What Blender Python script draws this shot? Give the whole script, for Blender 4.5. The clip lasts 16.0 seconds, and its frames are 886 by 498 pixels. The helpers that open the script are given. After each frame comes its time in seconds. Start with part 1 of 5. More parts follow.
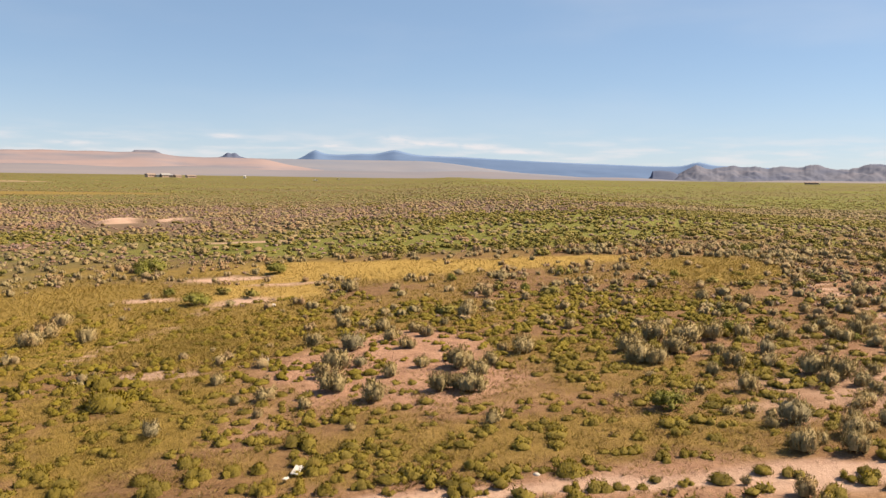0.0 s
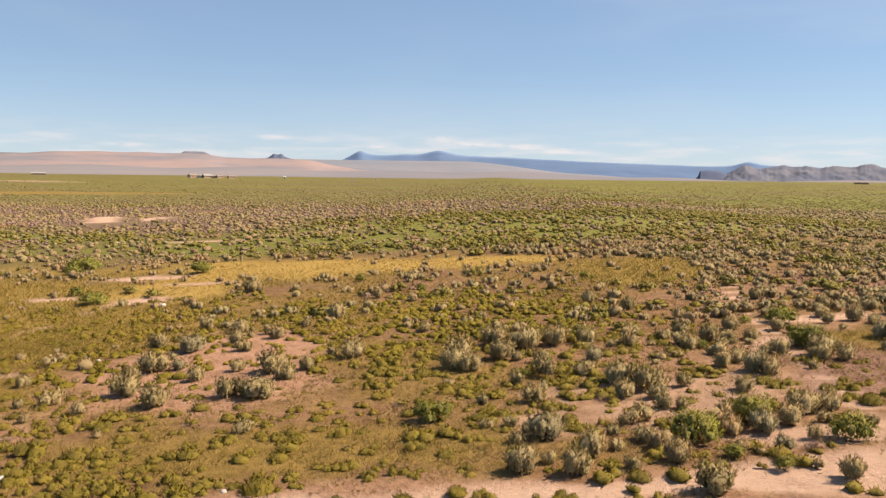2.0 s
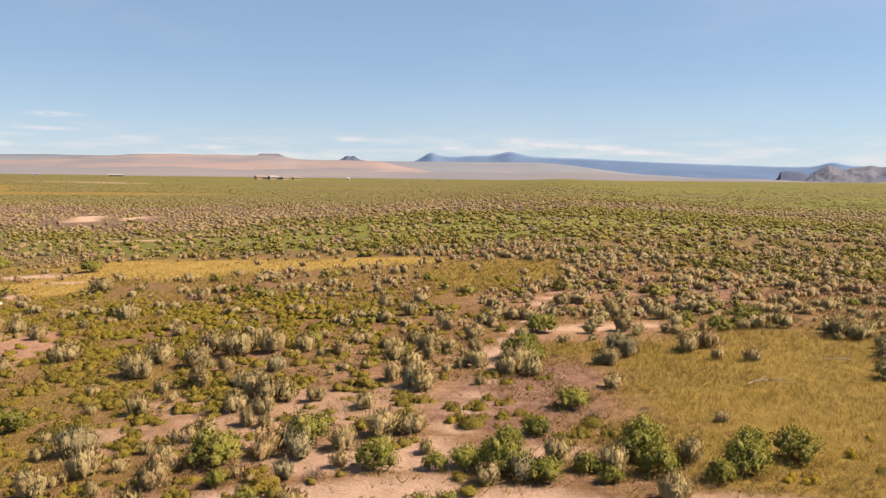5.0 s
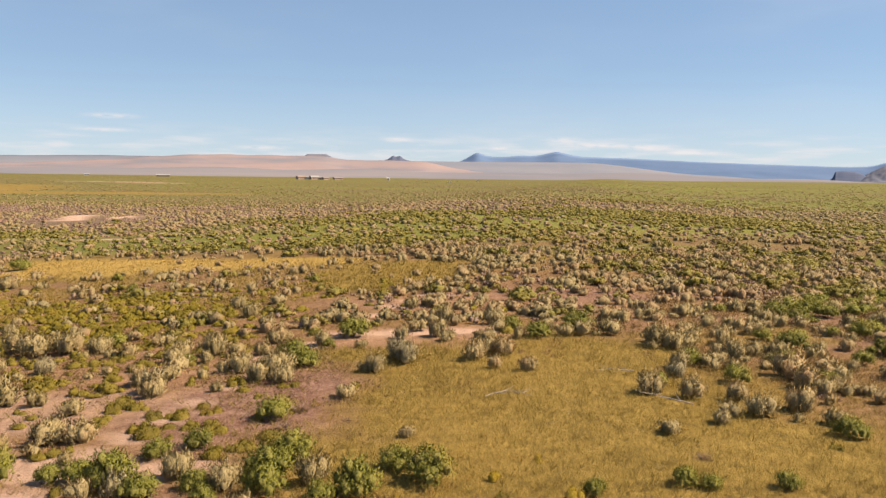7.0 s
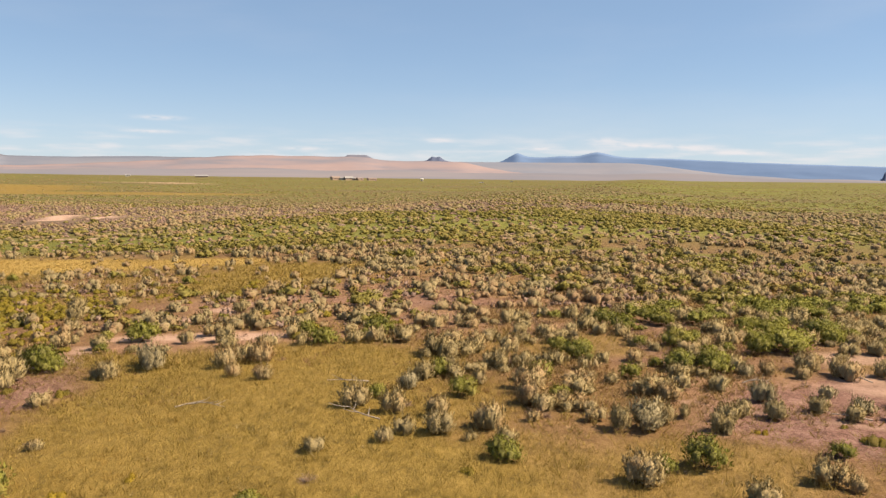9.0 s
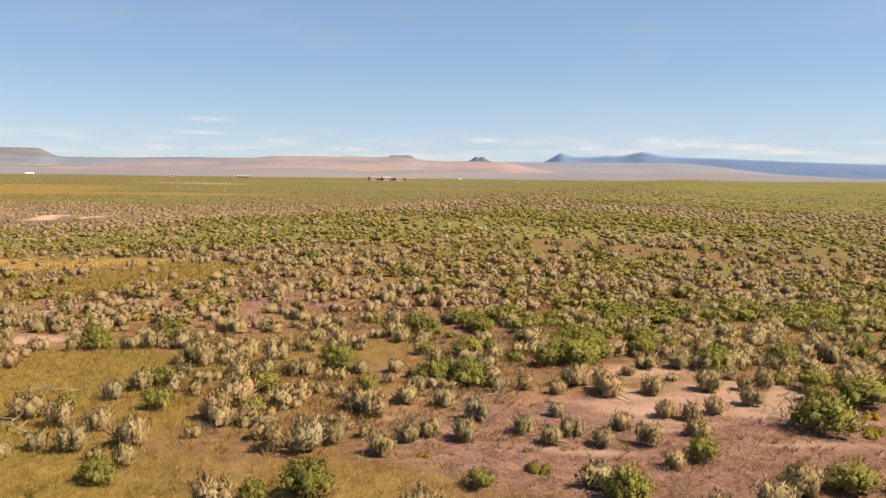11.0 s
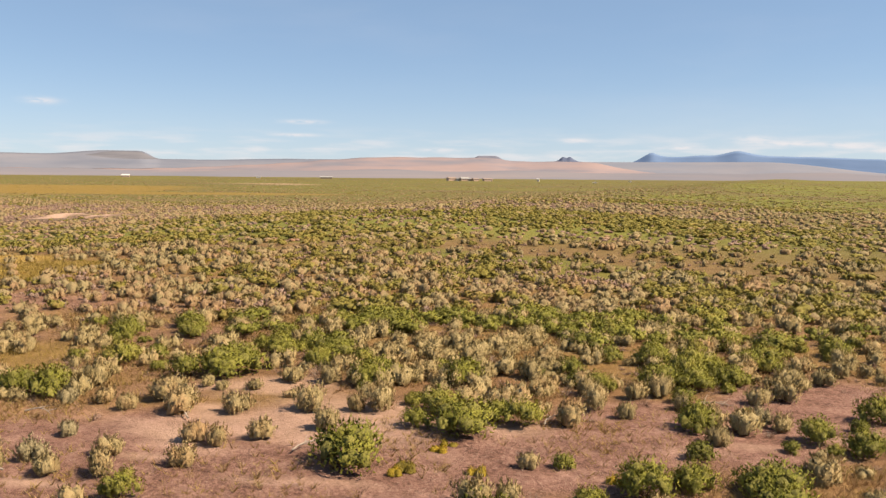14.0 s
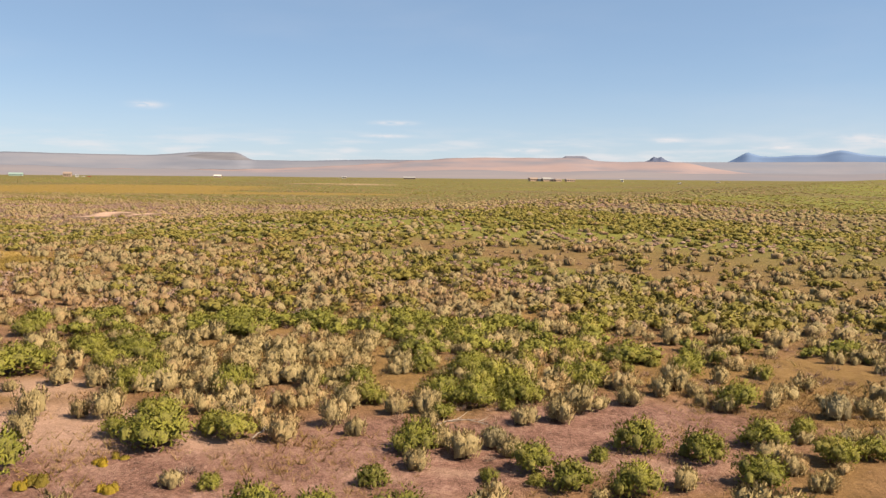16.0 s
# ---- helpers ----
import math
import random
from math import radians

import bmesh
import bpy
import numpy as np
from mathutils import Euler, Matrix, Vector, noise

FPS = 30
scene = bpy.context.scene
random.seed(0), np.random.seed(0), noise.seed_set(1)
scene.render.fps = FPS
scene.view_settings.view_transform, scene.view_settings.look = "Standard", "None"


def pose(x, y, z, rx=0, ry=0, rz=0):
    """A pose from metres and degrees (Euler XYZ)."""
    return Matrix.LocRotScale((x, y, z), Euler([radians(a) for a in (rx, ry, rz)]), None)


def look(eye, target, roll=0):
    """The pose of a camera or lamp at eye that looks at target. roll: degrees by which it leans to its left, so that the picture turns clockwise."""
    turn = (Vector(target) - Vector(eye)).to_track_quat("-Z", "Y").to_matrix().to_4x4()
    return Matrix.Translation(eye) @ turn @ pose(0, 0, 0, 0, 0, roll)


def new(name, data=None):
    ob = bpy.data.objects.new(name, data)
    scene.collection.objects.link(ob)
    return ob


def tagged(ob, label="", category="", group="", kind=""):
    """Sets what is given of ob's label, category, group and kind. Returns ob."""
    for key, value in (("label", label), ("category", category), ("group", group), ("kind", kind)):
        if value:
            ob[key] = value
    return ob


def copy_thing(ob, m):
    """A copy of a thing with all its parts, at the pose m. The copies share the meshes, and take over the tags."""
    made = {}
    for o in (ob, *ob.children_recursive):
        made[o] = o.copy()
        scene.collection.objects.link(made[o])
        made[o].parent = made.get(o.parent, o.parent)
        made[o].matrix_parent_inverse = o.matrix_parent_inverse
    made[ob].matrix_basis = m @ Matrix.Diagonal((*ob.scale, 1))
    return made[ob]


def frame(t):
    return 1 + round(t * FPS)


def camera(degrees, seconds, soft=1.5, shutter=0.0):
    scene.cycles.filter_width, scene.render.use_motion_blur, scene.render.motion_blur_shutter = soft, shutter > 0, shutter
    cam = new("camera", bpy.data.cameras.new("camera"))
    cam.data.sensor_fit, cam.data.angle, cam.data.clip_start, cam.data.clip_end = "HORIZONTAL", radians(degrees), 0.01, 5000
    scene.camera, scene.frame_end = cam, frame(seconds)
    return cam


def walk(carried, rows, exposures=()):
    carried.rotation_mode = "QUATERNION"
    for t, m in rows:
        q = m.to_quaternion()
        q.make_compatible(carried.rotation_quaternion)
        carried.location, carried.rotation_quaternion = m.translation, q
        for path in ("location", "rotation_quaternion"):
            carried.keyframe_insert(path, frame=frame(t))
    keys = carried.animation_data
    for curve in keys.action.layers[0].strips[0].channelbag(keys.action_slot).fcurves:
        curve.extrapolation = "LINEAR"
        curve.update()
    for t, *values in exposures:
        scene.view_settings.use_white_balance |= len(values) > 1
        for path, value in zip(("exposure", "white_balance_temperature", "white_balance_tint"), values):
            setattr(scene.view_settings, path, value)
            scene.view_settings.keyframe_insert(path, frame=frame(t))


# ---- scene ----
cam = camera(57.36, 16.0, soft=1.4)

PATH = [
    (0.0, pose(0.000, 0.000, 7.318, 85.160, -0.759, -0.000)),
    (0.5, pose(2.758, 0.587, 7.290, 85.155, -0.755, 0.924)),
    (1.0, pose(5.525, 1.185, 7.259, 85.154, -0.731, 1.768)),
    (1.5, pose(8.307, 1.805, 7.231, 85.158, -0.701, 2.480)),
    (2.0, pose(11.084, 2.463, 7.203, 85.152, -0.680, 3.235)),
    (2.5, pose(13.859, 3.155, 7.175, 85.153, -0.658, 3.964)),
    (3.0, pose(16.652, 3.875, 7.148, 85.162, -0.647, 4.793)),
    (3.5, pose(19.456, 4.623, 7.131, 85.178, -0.646, 5.680)),
    (4.0, pose(22.266, 5.393, 7.127, 85.187, -0.633, 6.565)),
    (4.2, pose(23.386, 5.703, 7.126, 85.187, -0.626, 6.912)),
    (6.3, pose(34.862, 9.144, 7.120, 85.187, -0.664, 10.788)),
    (6.5, pose(35.934, 9.531, 7.125, 85.182, -0.662, 11.067)),
    (7.0, pose(38.611, 10.513, 7.142, 85.170, -0.657, 11.787)),
    (7.5, pose(41.291, 11.514, 7.163, 85.165, -0.643, 12.481)),
    (8.0, pose(43.977, 12.539, 7.180, 85.167, -0.631, 13.208)),
    (8.5, pose(46.666, 13.605, 7.198, 85.178, -0.633, 13.963)),
    (8.7, pose(47.737, 14.037, 7.206, 85.180, -0.633, 14.258)),
    (10.8, pose(58.518, 19.186, 7.257, 85.172, -0.609, 17.577)),
    (11.0, pose(59.509, 19.763, 7.238, 85.165, -0.588, 17.898)),
    (11.5, pose(61.980, 21.224, 7.191, 85.158, -0.543, 18.769)),
    (12.0, pose(64.412, 22.717, 7.131, 85.154, -0.527, 19.718)),
    (12.5, pose(66.788, 24.246, 7.082, 85.165, -0.507, 20.772)),
    (13.0, pose(69.117, 25.810, 7.032, 85.170, -0.480, 21.919)),
    (13.5, pose(71.374, 27.404, 6.992, 85.166, -0.464, 23.034)),
    (14.0, pose(73.591, 29.025, 6.954, 85.159, -0.451, 24.182)),
    (14.5, pose(75.781, 30.668, 6.925, 85.169, -0.445, 25.386)),
    (15.0, pose(77.936, 32.317, 6.901, 85.166, -0.446, 26.775)),
    (15.5, pose(80.070, 33.958, 6.881, 85.155, -0.454, 28.396)),
    (16.0, pose(82.180, 35.593, 6.874, 85.150, -0.465, 30.434)),
]
walk(cam, PATH, exposures=[(0.0, 1.26), (16.0, 1.26)])

# ---- world, sun ----
SUN_ANGLE = 12.0      # degrees from +x towards +y
SUN_HEIGHT = 48.0     # degrees over the horizon
world = bpy.data.worlds.new("desert_sky")
scene.world = world
world.use_nodes = True
wt = world.node_tree
sky = wt.nodes.new("ShaderNodeTexSky")
sky.sky_type = "NISHITA"
sky.sun_disc = False
sky.sun_elevation = radians(SUN_HEIGHT)
sky.sun_rotation = radians(90.0 - SUN_ANGLE)
sky.altitude = 2300
sky.air_density, sky.dust_density, sky.ozone_density = 1.0, 1.3, 1.4
haze = wt.nodes.new("ShaderNodeMix")
haze.data_type = "RGBA"
haze.inputs[0].default_value = 0.38
wt.links.new(sky.outputs[0], haze.inputs[6])
haze.inputs[7].default_value = (3.3, 4.75, 6.7, 1)


def sky_math(op, a, b=0.0):
    m = wt.nodes.new("ShaderNodeMath")
    m.operation = op
    for socket, value in ((m.inputs[0], a), (m.inputs[1], b)):
        if isinstance(value, (int, float)):
            socket.default_value = value
        else:
            wt.links.new(value, socket)
    return m.outputs[0]


# thin fair-weather clouds low over the horizon: bearing and height in degrees
way = wt.nodes.new("ShaderNodeTexCoord").outputs["Generated"]
xyz = wt.nodes.new("ShaderNodeSeparateXYZ")
wt.links.new(way, xyz.inputs[0])
bearing = sky_math("MULTIPLY", sky_math("ARCTAN2", xyz.outputs[0], xyz.outputs[1]), 57.2958)
lift = sky_math("MULTIPLY", sky_math("ARCSINE", xyz.outputs[2]), 57.2958)


def cloud_noise(sx, sz, detail, seed):
    c = wt.nodes.new("ShaderNodeCombineXYZ")
    wt.links.new(sky_math("MULTIPLY", bearing, sx), c.inputs[0])
    wt.links.new(sky_math("MULTIPLY", lift, sz), c.inputs[1])
    c.inputs[2].default_value = seed
    n = wt.nodes.new("ShaderNodeTexNoise")
    n.inputs["Scale"].default_value, n.inputs["Detail"].default_value = 1.0, detail
    wt.links.new(c.outputs[0], n.inputs["Vector"])
    return n.outputs[0]


def sky_bell(value, centre, width):
    d = sky_math("DIVIDE", sky_math("SUBTRACT", value, centre), width)
    return sky_math("POWER", 2.718, sky_math("MULTIPLY", sky_math("MULTIPLY", d, d), -1.0))


def sky_clamp(value, lo, hi):
    m = wt.nodes.new("ShaderNodeMapRange")
    m.interpolation_type = "SMOOTHSTEP"
    m.inputs[1].default_value, m.inputs[2].default_value = lo, hi
    wt.links.new(value, m.inputs[0])
    return m.outputs[0]


puffs = None
for az0, el0, wa, we in ((-15.1, 2.80, 0.9, 0.16), (-3.3, 2.84, 1.3, 0.24), (-0.6, 2.50, 2.2, 0.16), (2.4, 2.38, 1.4, 0.20), (5.0, 2.05, 1.6, 0.12), (-24.4, 2.12, 1.5, 0.14),
                         (-33.9, 3.95, 1.3, 0.14), (-50.3, 4.80, 0.9, 0.20), (-34.4, 3.05, 1.6, 0.12), (-8.0, 2.3, 0.9, 0.12), (-62.0, 5.6, 0.9, 0.15)):
    p = sky_math("MULTIPLY", sky_bell(bearing, az0, wa), sky_bell(lift, el0, we))
    puffs = p if puffs is None else sky_math("ADD", puffs, p)
puffs = sky_math("MULTIPLY", puffs, sky_clamp(cloud_noise(1.1, 4.0, 5.0, 2.0), 0.22, 0.58))
bank = sky_math("MULTIPLY", sky_bell(lift, 1.9, 1.1), sky_clamp(cloud_noise(0.22, 1.6, 4.0, 5.0), 0.42, 0.72))
veil = sky_math("MULTIPLY", sky_clamp(cloud_noise(0.035, 0.14, 5.0, 8.0), 0.48, 0.80), 0.16)
cover = sky_math("MINIMUM", sky_math("ADD", sky_math("ADD", sky_math("MULTIPLY", puffs, 0.70), sky_math("MULTIPLY", bank, 0.62)), veil), 0.85)
clouds = wt.nodes.new("ShaderNodeMix")
clouds.data_type = "RGBA"
wt.links.new(cover, clouds.inputs[0])
low = wt.nodes.new("ShaderNodeMix")
low.data_type = "RGBA"
wt.links.new(sky_math("MULTIPLY", sky_bell(lift, 0.0, 4.5), 0.40), low.inputs[0])
wt.links.new(haze.outputs[2], low.inputs[6])
low.inputs[7].default_value = (5.5, 5.9, 6.6, 1)
wt.links.new(low.outputs[2], clouds.inputs[6])
clouds.inputs[7].default_value = (7.4, 7.0, 7.0, 1)
wt.links.new(clouds.outputs[2], wt.nodes["Background"].inputs[0])
wt.nodes["Background"].inputs[1].default_value = 0.05

sun = new("sun", bpy.data.lights.new("sun", "SUN"))
sun.data.energy = 5.0
sun.data.angle = radians(0.55)
sun.data.color = (1.0, 0.80, 0.58)
ca, sa = math.cos(radians(SUN_ANGLE)), math.sin(radians(SUN_ANGLE))
ch, sh = math.cos(radians(SUN_HEIGHT)), math.sin(radians(SUN_HEIGHT))
sun.matrix_world = look((300 * ca * ch, 300 * sa * ch, 300 * sh), (0, 0, 0))

# ---- relief and plan ----


def ground_z(x, y):
    """Height of the plain: a low swell near the flight line, then a slow rise to the foot of the hills."""
    x, y = np.asarray(x, float), np.asarray(y, float)
    u = 1.3 * np.tanh((x - 40) / 52)
    v = np.clip((y - 55) / 40, -1.6, 1.9)
    far = np.maximum(np.hypot(x - 40, y) - 130, 0)
    return (0.259 - 0.038 * u - 1.81 * u * u + 0.948 * u ** 3 + 0.944 * v - 0.62 * u * v + 0.08 * v * v
            + 0.0075 * far * far / (far + 40))


def hash2(ix, iy, seed):
    h = np.sin(ix * 127.1 + iy * 311.7 + seed * 74.7) * 43758.5453
    return h - np.floor(h)


def value_noise(x, y, size, seed):
    """Smooth noise from 0 to 1 with cells of that size in metres."""
    x, y = np.asarray(x, float) / size, np.asarray(y, float) / size
    ix, iy = np.floor(x), np.floor(y)
    fx, fy = x - ix, y - iy
    fx, fy = fx * fx * (3 - 2 * fx), fy * fy * (3 - 2 * fy)
    a = hash2(ix, iy, seed) * (1 - fx) + hash2(ix + 1, iy, seed) * fx
    b = hash2(ix, iy + 1, seed) * (1 - fx) + hash2(ix + 1, iy + 1, seed) * fx
    return a * (1 - fy) + b * fy


def fbm(x, y, size, seed):
    return (0.55 * value_noise(x, y, size, seed) + 0.3 * value_noise(x, y, size / 2.3, seed + 5)
            + 0.15 * value_noise(x, y, size / 5.1, seed + 9))


def smooth(a, b, v):
    t = np.clip((v - a) / (b - a), 0, 1)
    return t * t * (3 - 2 * t)


def spot(x, y, cx, cy, rx, ry, turn=0.0, ragged=0.55, soft=0.25, seed=3, cell=None):
    """1 inside an ellipse with an uneven edge, 0 outside."""
    c, s = math.cos(radians(turn)), math.sin(radians(turn))
    dx, dy = x - cx, y - cy
    d = np.hypot((dx * c + dy * s) / rx, (dy * c - dx * s) / ry)
    d = d + ragged * (fbm(x, y, cell or max(0.8, min(rx, ry) * 0.7), seed) - 0.5) * 1.6
    return 1 - smooth(1 - soft, 1 + soft, d)


def trail(x, y, way, width, seed=4):
    """1 on a track along the points of way, 0 off it."""
    best = np.full(np.shape(x), 1e9)
    for (ax, ay), (bx, by) in zip(way[:-1], way[1:]):
        ux, uy = bx - ax, by - ay
        k = np.clip(((x - ax) * ux + (y - ay) * uy) / (ux * ux + uy * uy), 0, 1)
        best = np.minimum(best, np.hypot(x - ax - k * ux, y - ay - k * uy))
    w = width * (0.75 + 0.7 * (fbm(x, y, width * 1.6 + 0.6, seed) - 0.5) * 2)
    return 1 - smooth(0.7, 1.2, best / np.maximum(w, 0.05))


def top(*masks):
    m = masks[0]
    for k in masks[1:]:
        m = np.maximum(m, k)
    return m


ROAD = [(-30, 23.0), (-6, 24.2), (3, 24.9), (9, 24.7), (13, 24.9)]
ROAD_WIDE = [(11, 24.7), (15, 25.0), (19, 25.7), (24, 26.1), (29, 25.8), (34, 25.0), (60, 18)]
FOOTPATH = [(23.9, 28.2), (24.6, 33), (25.1, 38.7), (25.5, 44.2), (26.3, 51.9), (27.6, 59)]
SAND_PATH = [(-15.0, 64.5), (-17.2, 61.7), (-17.6, 54.6), (-19.7, 50.1), (-21.6, 44.4)]
GAME_TRAIL = [(50, 42.6), (56, 41.5), (60, 43.6), (64.5, 45.6), (70, 50.6), (77, 56.0)]
GAME_TRAIL_B = [(56, 50.0), (58.5, 45.5), (56.6, 40.5)]


def plan(x, y):
    """Cover of the ground at a place: sand, pink soil, red soil, dry grass and how golden that grass is."""
    sand = top(trail(x, y, ROAD, 0.75), trail(x, y, ROAD_WIDE, 1.95), 0.9 * trail(x, y, FOOTPATH, 0.38),
               0.75 * trail(x, y, SAND_PATH, 0.42) * smooth(0.38, 0.55, fbm(x, y, 3.0, 77)), 0.45 * trail(x, y, GAME_TRAIL, 0.16), 0.8 * trail(x, y, GAME_TRAIL_B, 0.2),
               spot(x, y, -23.6, 65.0, 2.6, 0.9), spot(x, y, -15.6, 62.8, 2.4, 1.5, 20), spot(x, y, -13.6, 70.4, 3.2, 0.8),
               spot(x, y, -19.8, 74.6, 4.0, 1.4), 0.8 * spot(x, y, -14.7, 41.8, 2.4, 0.9),
               0.8 * spot(x, y, -360, 611, 40, 16, 20, 0.9, 0.25, 3, 20), 0.8 * spot(x, y, -313, 582, 34, 14, 20, 0.9, 0.25, 3, 20), spot(x, y, -55.5, 140, 3.4, 4.6, 5, 1.1, cell=2.5), spot(x, y, -47.5, 142, 3.0, 4.0, 5, 1.1, cell=2.5), spot(x, y, -25, 105, 4.5, 1.2),
               0.9 * spot(x, y, 29.5, 47.6, 4.2, 0.8, 12), 0.9 * spot(x, y, 24.8, 41.6, 2.2, 1.0, 50),
               0.65 * spot(x, y, 57.2, 51.2, 2.2, 1.0, 30, 0.9), 0.6 * spot(x, y, 60.6, 50.8, 1.8, 0.8, 20, 0.9), 0.8 * spot(x, y, 24.0, 29.2, 4.5, 1.0, 5), 0.45 * spot(x, y, 18.5, 33.5, 5.5, 3.2, 15, 1.3, cell=1.5), 0.6 * spot(x, y, 60.5, 48.2, 5.0, 1.6, 30, 1.2, cell=1.5))
    pink = top(spot(x, y, -2.5, 42.0, 6.2, 8.5, -20, 1.0), 0.5 * spot(x, y, 2.5, 35.0, 3.2, 2.2, 20, 1.1), 0.4 * spot(x, y, 18.5, 37, 7.5, 9.5, 0, 1.0),
               0.4 * spot(x, y, 23.5, 33, 6, 6, 0, 0.8), 0.3 * spot(x, y, 12, 33, 5, 5, 0, 1.1), 0.6 * spot(x, y, 31, 47, 5.5, 2.6, 15, 0.9),
               0.35 * spot(x, y, 30, 57, 7, 5, 0, 1.2), 0.6 * spot(x, y, 53.5, 44.5, 3.6, 3.2, 30, 0.8), 0.3 * spot(x, y, 41.5, 58, 9, 4, 0, 1.3),
               0.7 * spot(x, y, 5, 24, 22, 2.2, 2, 0.8), 0.6 * spot(x, y, -8, 36, 3.5, 5, 0, 1.2))
    red = top(spot(x, y, 58.2, 43.4, 7.4, 4.2, 24, 0.45), spot(x, y, 63.5, 46.8, 7.0, 4.4, 34, 0.5), spot(x, y, 69.5, 51.4, 6.0, 3.4, 38, 0.6), spot(x, y, 75.2, 57.6, 5.5, 3.6, 48, 0.5),
              0.8 * spot(x, y, 27.2, 35.4, 3.3, 4.6, 0, 0.7), 0.7 * spot(x, y, 31.0, 29.4, 3.5, 1.6, 10, 0.8), 0.7 * spot(x, y, 42, 36.4, 2.2, 0.8, 0, 0.9),
              0.7 * spot(x, y, 36, 29, 2.2, 1.0, 0, 0.9), 0.5 * spot(x, y, 46, 52, 8, 5, 20, 1.2), 0.6 * spot(x, y, 37, 60, 6, 2.5, 0, 1.0))
    gold = top(spot(x, y, -6, 77.0, 15.5, 6.2, -12, 0.35), spot(x, y, -15.0, 68.5, 5.5, 7.5, 0, 0.5), spot(x, y, 9.5, 75.3, 9, 4.0, 3, 0.6))
    far_gold = spot(x, y, -310, 325, 100, 115, 20, 0.4, 0.25, 8, 40) + spot(x, y, -185, 305, 75, 22, 25, 0.4, 0.25, 8, 14)
    grass = top(gold, 0.95 * np.clip(far_gold, 0, 1), spot(x, y, 22.5, 67, 6.2, 7.2, -20, 0.6), spot(x, y, -28, 60, 13, 13, 0, 0.7), spot(x, y, -15.5, 51.5, 6, 8, 0, 0.9),
                spot(x, y, -23, 47, 5, 5, 0, 0.9), 0.75 * spot(x, y, 3.2, 29.5, 9.0, 2.8, -3, 0.6), spot(x, y, -12.5, 33, 3.4, 6.5, -5, 0.8),
                spot(x, y, 36.8, 39.5, 6.6, 8.2, 0, 0.5), spot(x, y, 39, 31.5, 9.5, 5.2, 10, 0.35), 0.7 * spot(x, y, 48, 34.5, 6.0, 3.6, 20, 0.6),
                0.8 * spot(x, y, 41.8, 40.4, 3.2, 3.4, 0, 0.6), spot(x, y, 28.2, 42.6, 1.9, 1.4, 0, 0.6), spot(x, y, 32.2, 37.5, 2.2, 5.0, 0, 0.5),
                0.6 * spot(x, y, 44.5, 49.5, 4.5, 3, 20, 0.8),
                (0.35 * (1 - smooth(10, 22, x)) + 0.4 * (1 - smooth(-14, -2, x)) + 0.2 + 0.15 * smooth(30, 40, x) * smooth(44, 52, y)) * smooth(0.40 - 0.08 * (1 - smooth(-14, -2, x)), 0.56, fbm(x, y, 6.0, 81)) * (1 - smooth(78, 92, y)) * (1 - pink) * (1 - red))
    grass = grass * (1 - 0.9 * sand)
    gold = np.clip(gold, 0, 1)
    return sand, pink * (1 - grass * 0.8), red * (1 - grass * 0.7), grass, gold


def grey_belt(x, y):
    """Where brown and grey brush stands thick beyond the meadow."""
    return spot(x, y, -52, 158, 100, 42, 6, 0.6, 0.3, 56, 20)


def green_flat(x, y):
    """Where low green shrubs and herbs cover the plain beyond the meadow."""
    streak = smooth(0.46, 0.58, fbm(x * 0.5, y * 1.3, 34, 53)) * (0.45 + 0.55 * smooth(-10, 40, x))
    m = top(spot(x, y, 0, 97, 36, 11, -3, 0.5, 0.3, 3, 12), spot(x, y, 38, 128, 46, 22, 8, 0.7, 0.35, 13, 16), spot(x, y, -55, 112, 26, 7, 0, 0.8, 0.3, 14, 10), streak)
    return m * smooth(72, 88, y) * (1 - 0.9 * grey_belt(x, y))


# ---- materials ----
def nodes_of(name):
    m = bpy.data.materials.new(name)
    m.use_nodes = True
    t = m.node_tree
    return m, t, t.nodes["Principled BSDF"], t.links.new


def noise_node(t, scale, detail=4.0, rough=0.6, vector=None):
    n = t.nodes.new("ShaderNodeTexNoise")
    n.inputs["Scale"].default_value = scale
    n.inputs["Detail"].default_value = detail
    n.inputs["Roughness"].default_value = rough
    if vector is not None:
        t.links.new(vector, n.inputs["Vector"])
    return n


def ramp_node(t, fac, stops):
    r = t.nodes.new("ShaderNodeValToRGB")
    e = r.color_ramp.elements
    e[0].position, e[0].color = stops[0][0], (*stops[0][1], 1)
    e[1].position, e[1].color = stops[-1][0], (*stops[-1][1], 1)
    for p, c in stops[1:-1]:
        k = e.new(p)
        k.color = (*c, 1)
    t.links.new(fac, r.inputs[0])
    return r.outputs[0]


def mix_node(t, fac, a, b, blend="MIX"):
    m = t.nodes.new("ShaderNodeMix")
    m.data_type, m.blend_type = "RGBA", blend
    for socket, value in ((m.inputs[0], fac), (m.inputs[6], a), (m.inputs[7], b)):
        if isinstance(value, (int, float)):
            socket.default_value = value
        elif isinstance(value, tuple):
            socket.default_value = (*value, 1)
        else:
            t.links.new(value, socket)
    return m.outputs[2]


def math_node(t, op, a, b=0.0):
    m = t.nodes.new("ShaderNodeMath")
    m.operation = op
    for socket, value in ((m.inputs[0], a), (m.inputs[1], b)):
        if isinstance(value, (int, float)):
            socket.default_value = value
        else:
            t.links.new(value, socket)
    return m.outputs[0]


def bump_node(t, height, strength, distance, bsdf):
    b = t.nodes.new("ShaderNodeBump")
    b.inputs["Strength"].default_value, b.inputs["Distance"].default_value = strength, distance
    t.links.new(height, b.inputs["Height"])
    t.links.new(b.outputs[0], bsdf.inputs["Normal"])


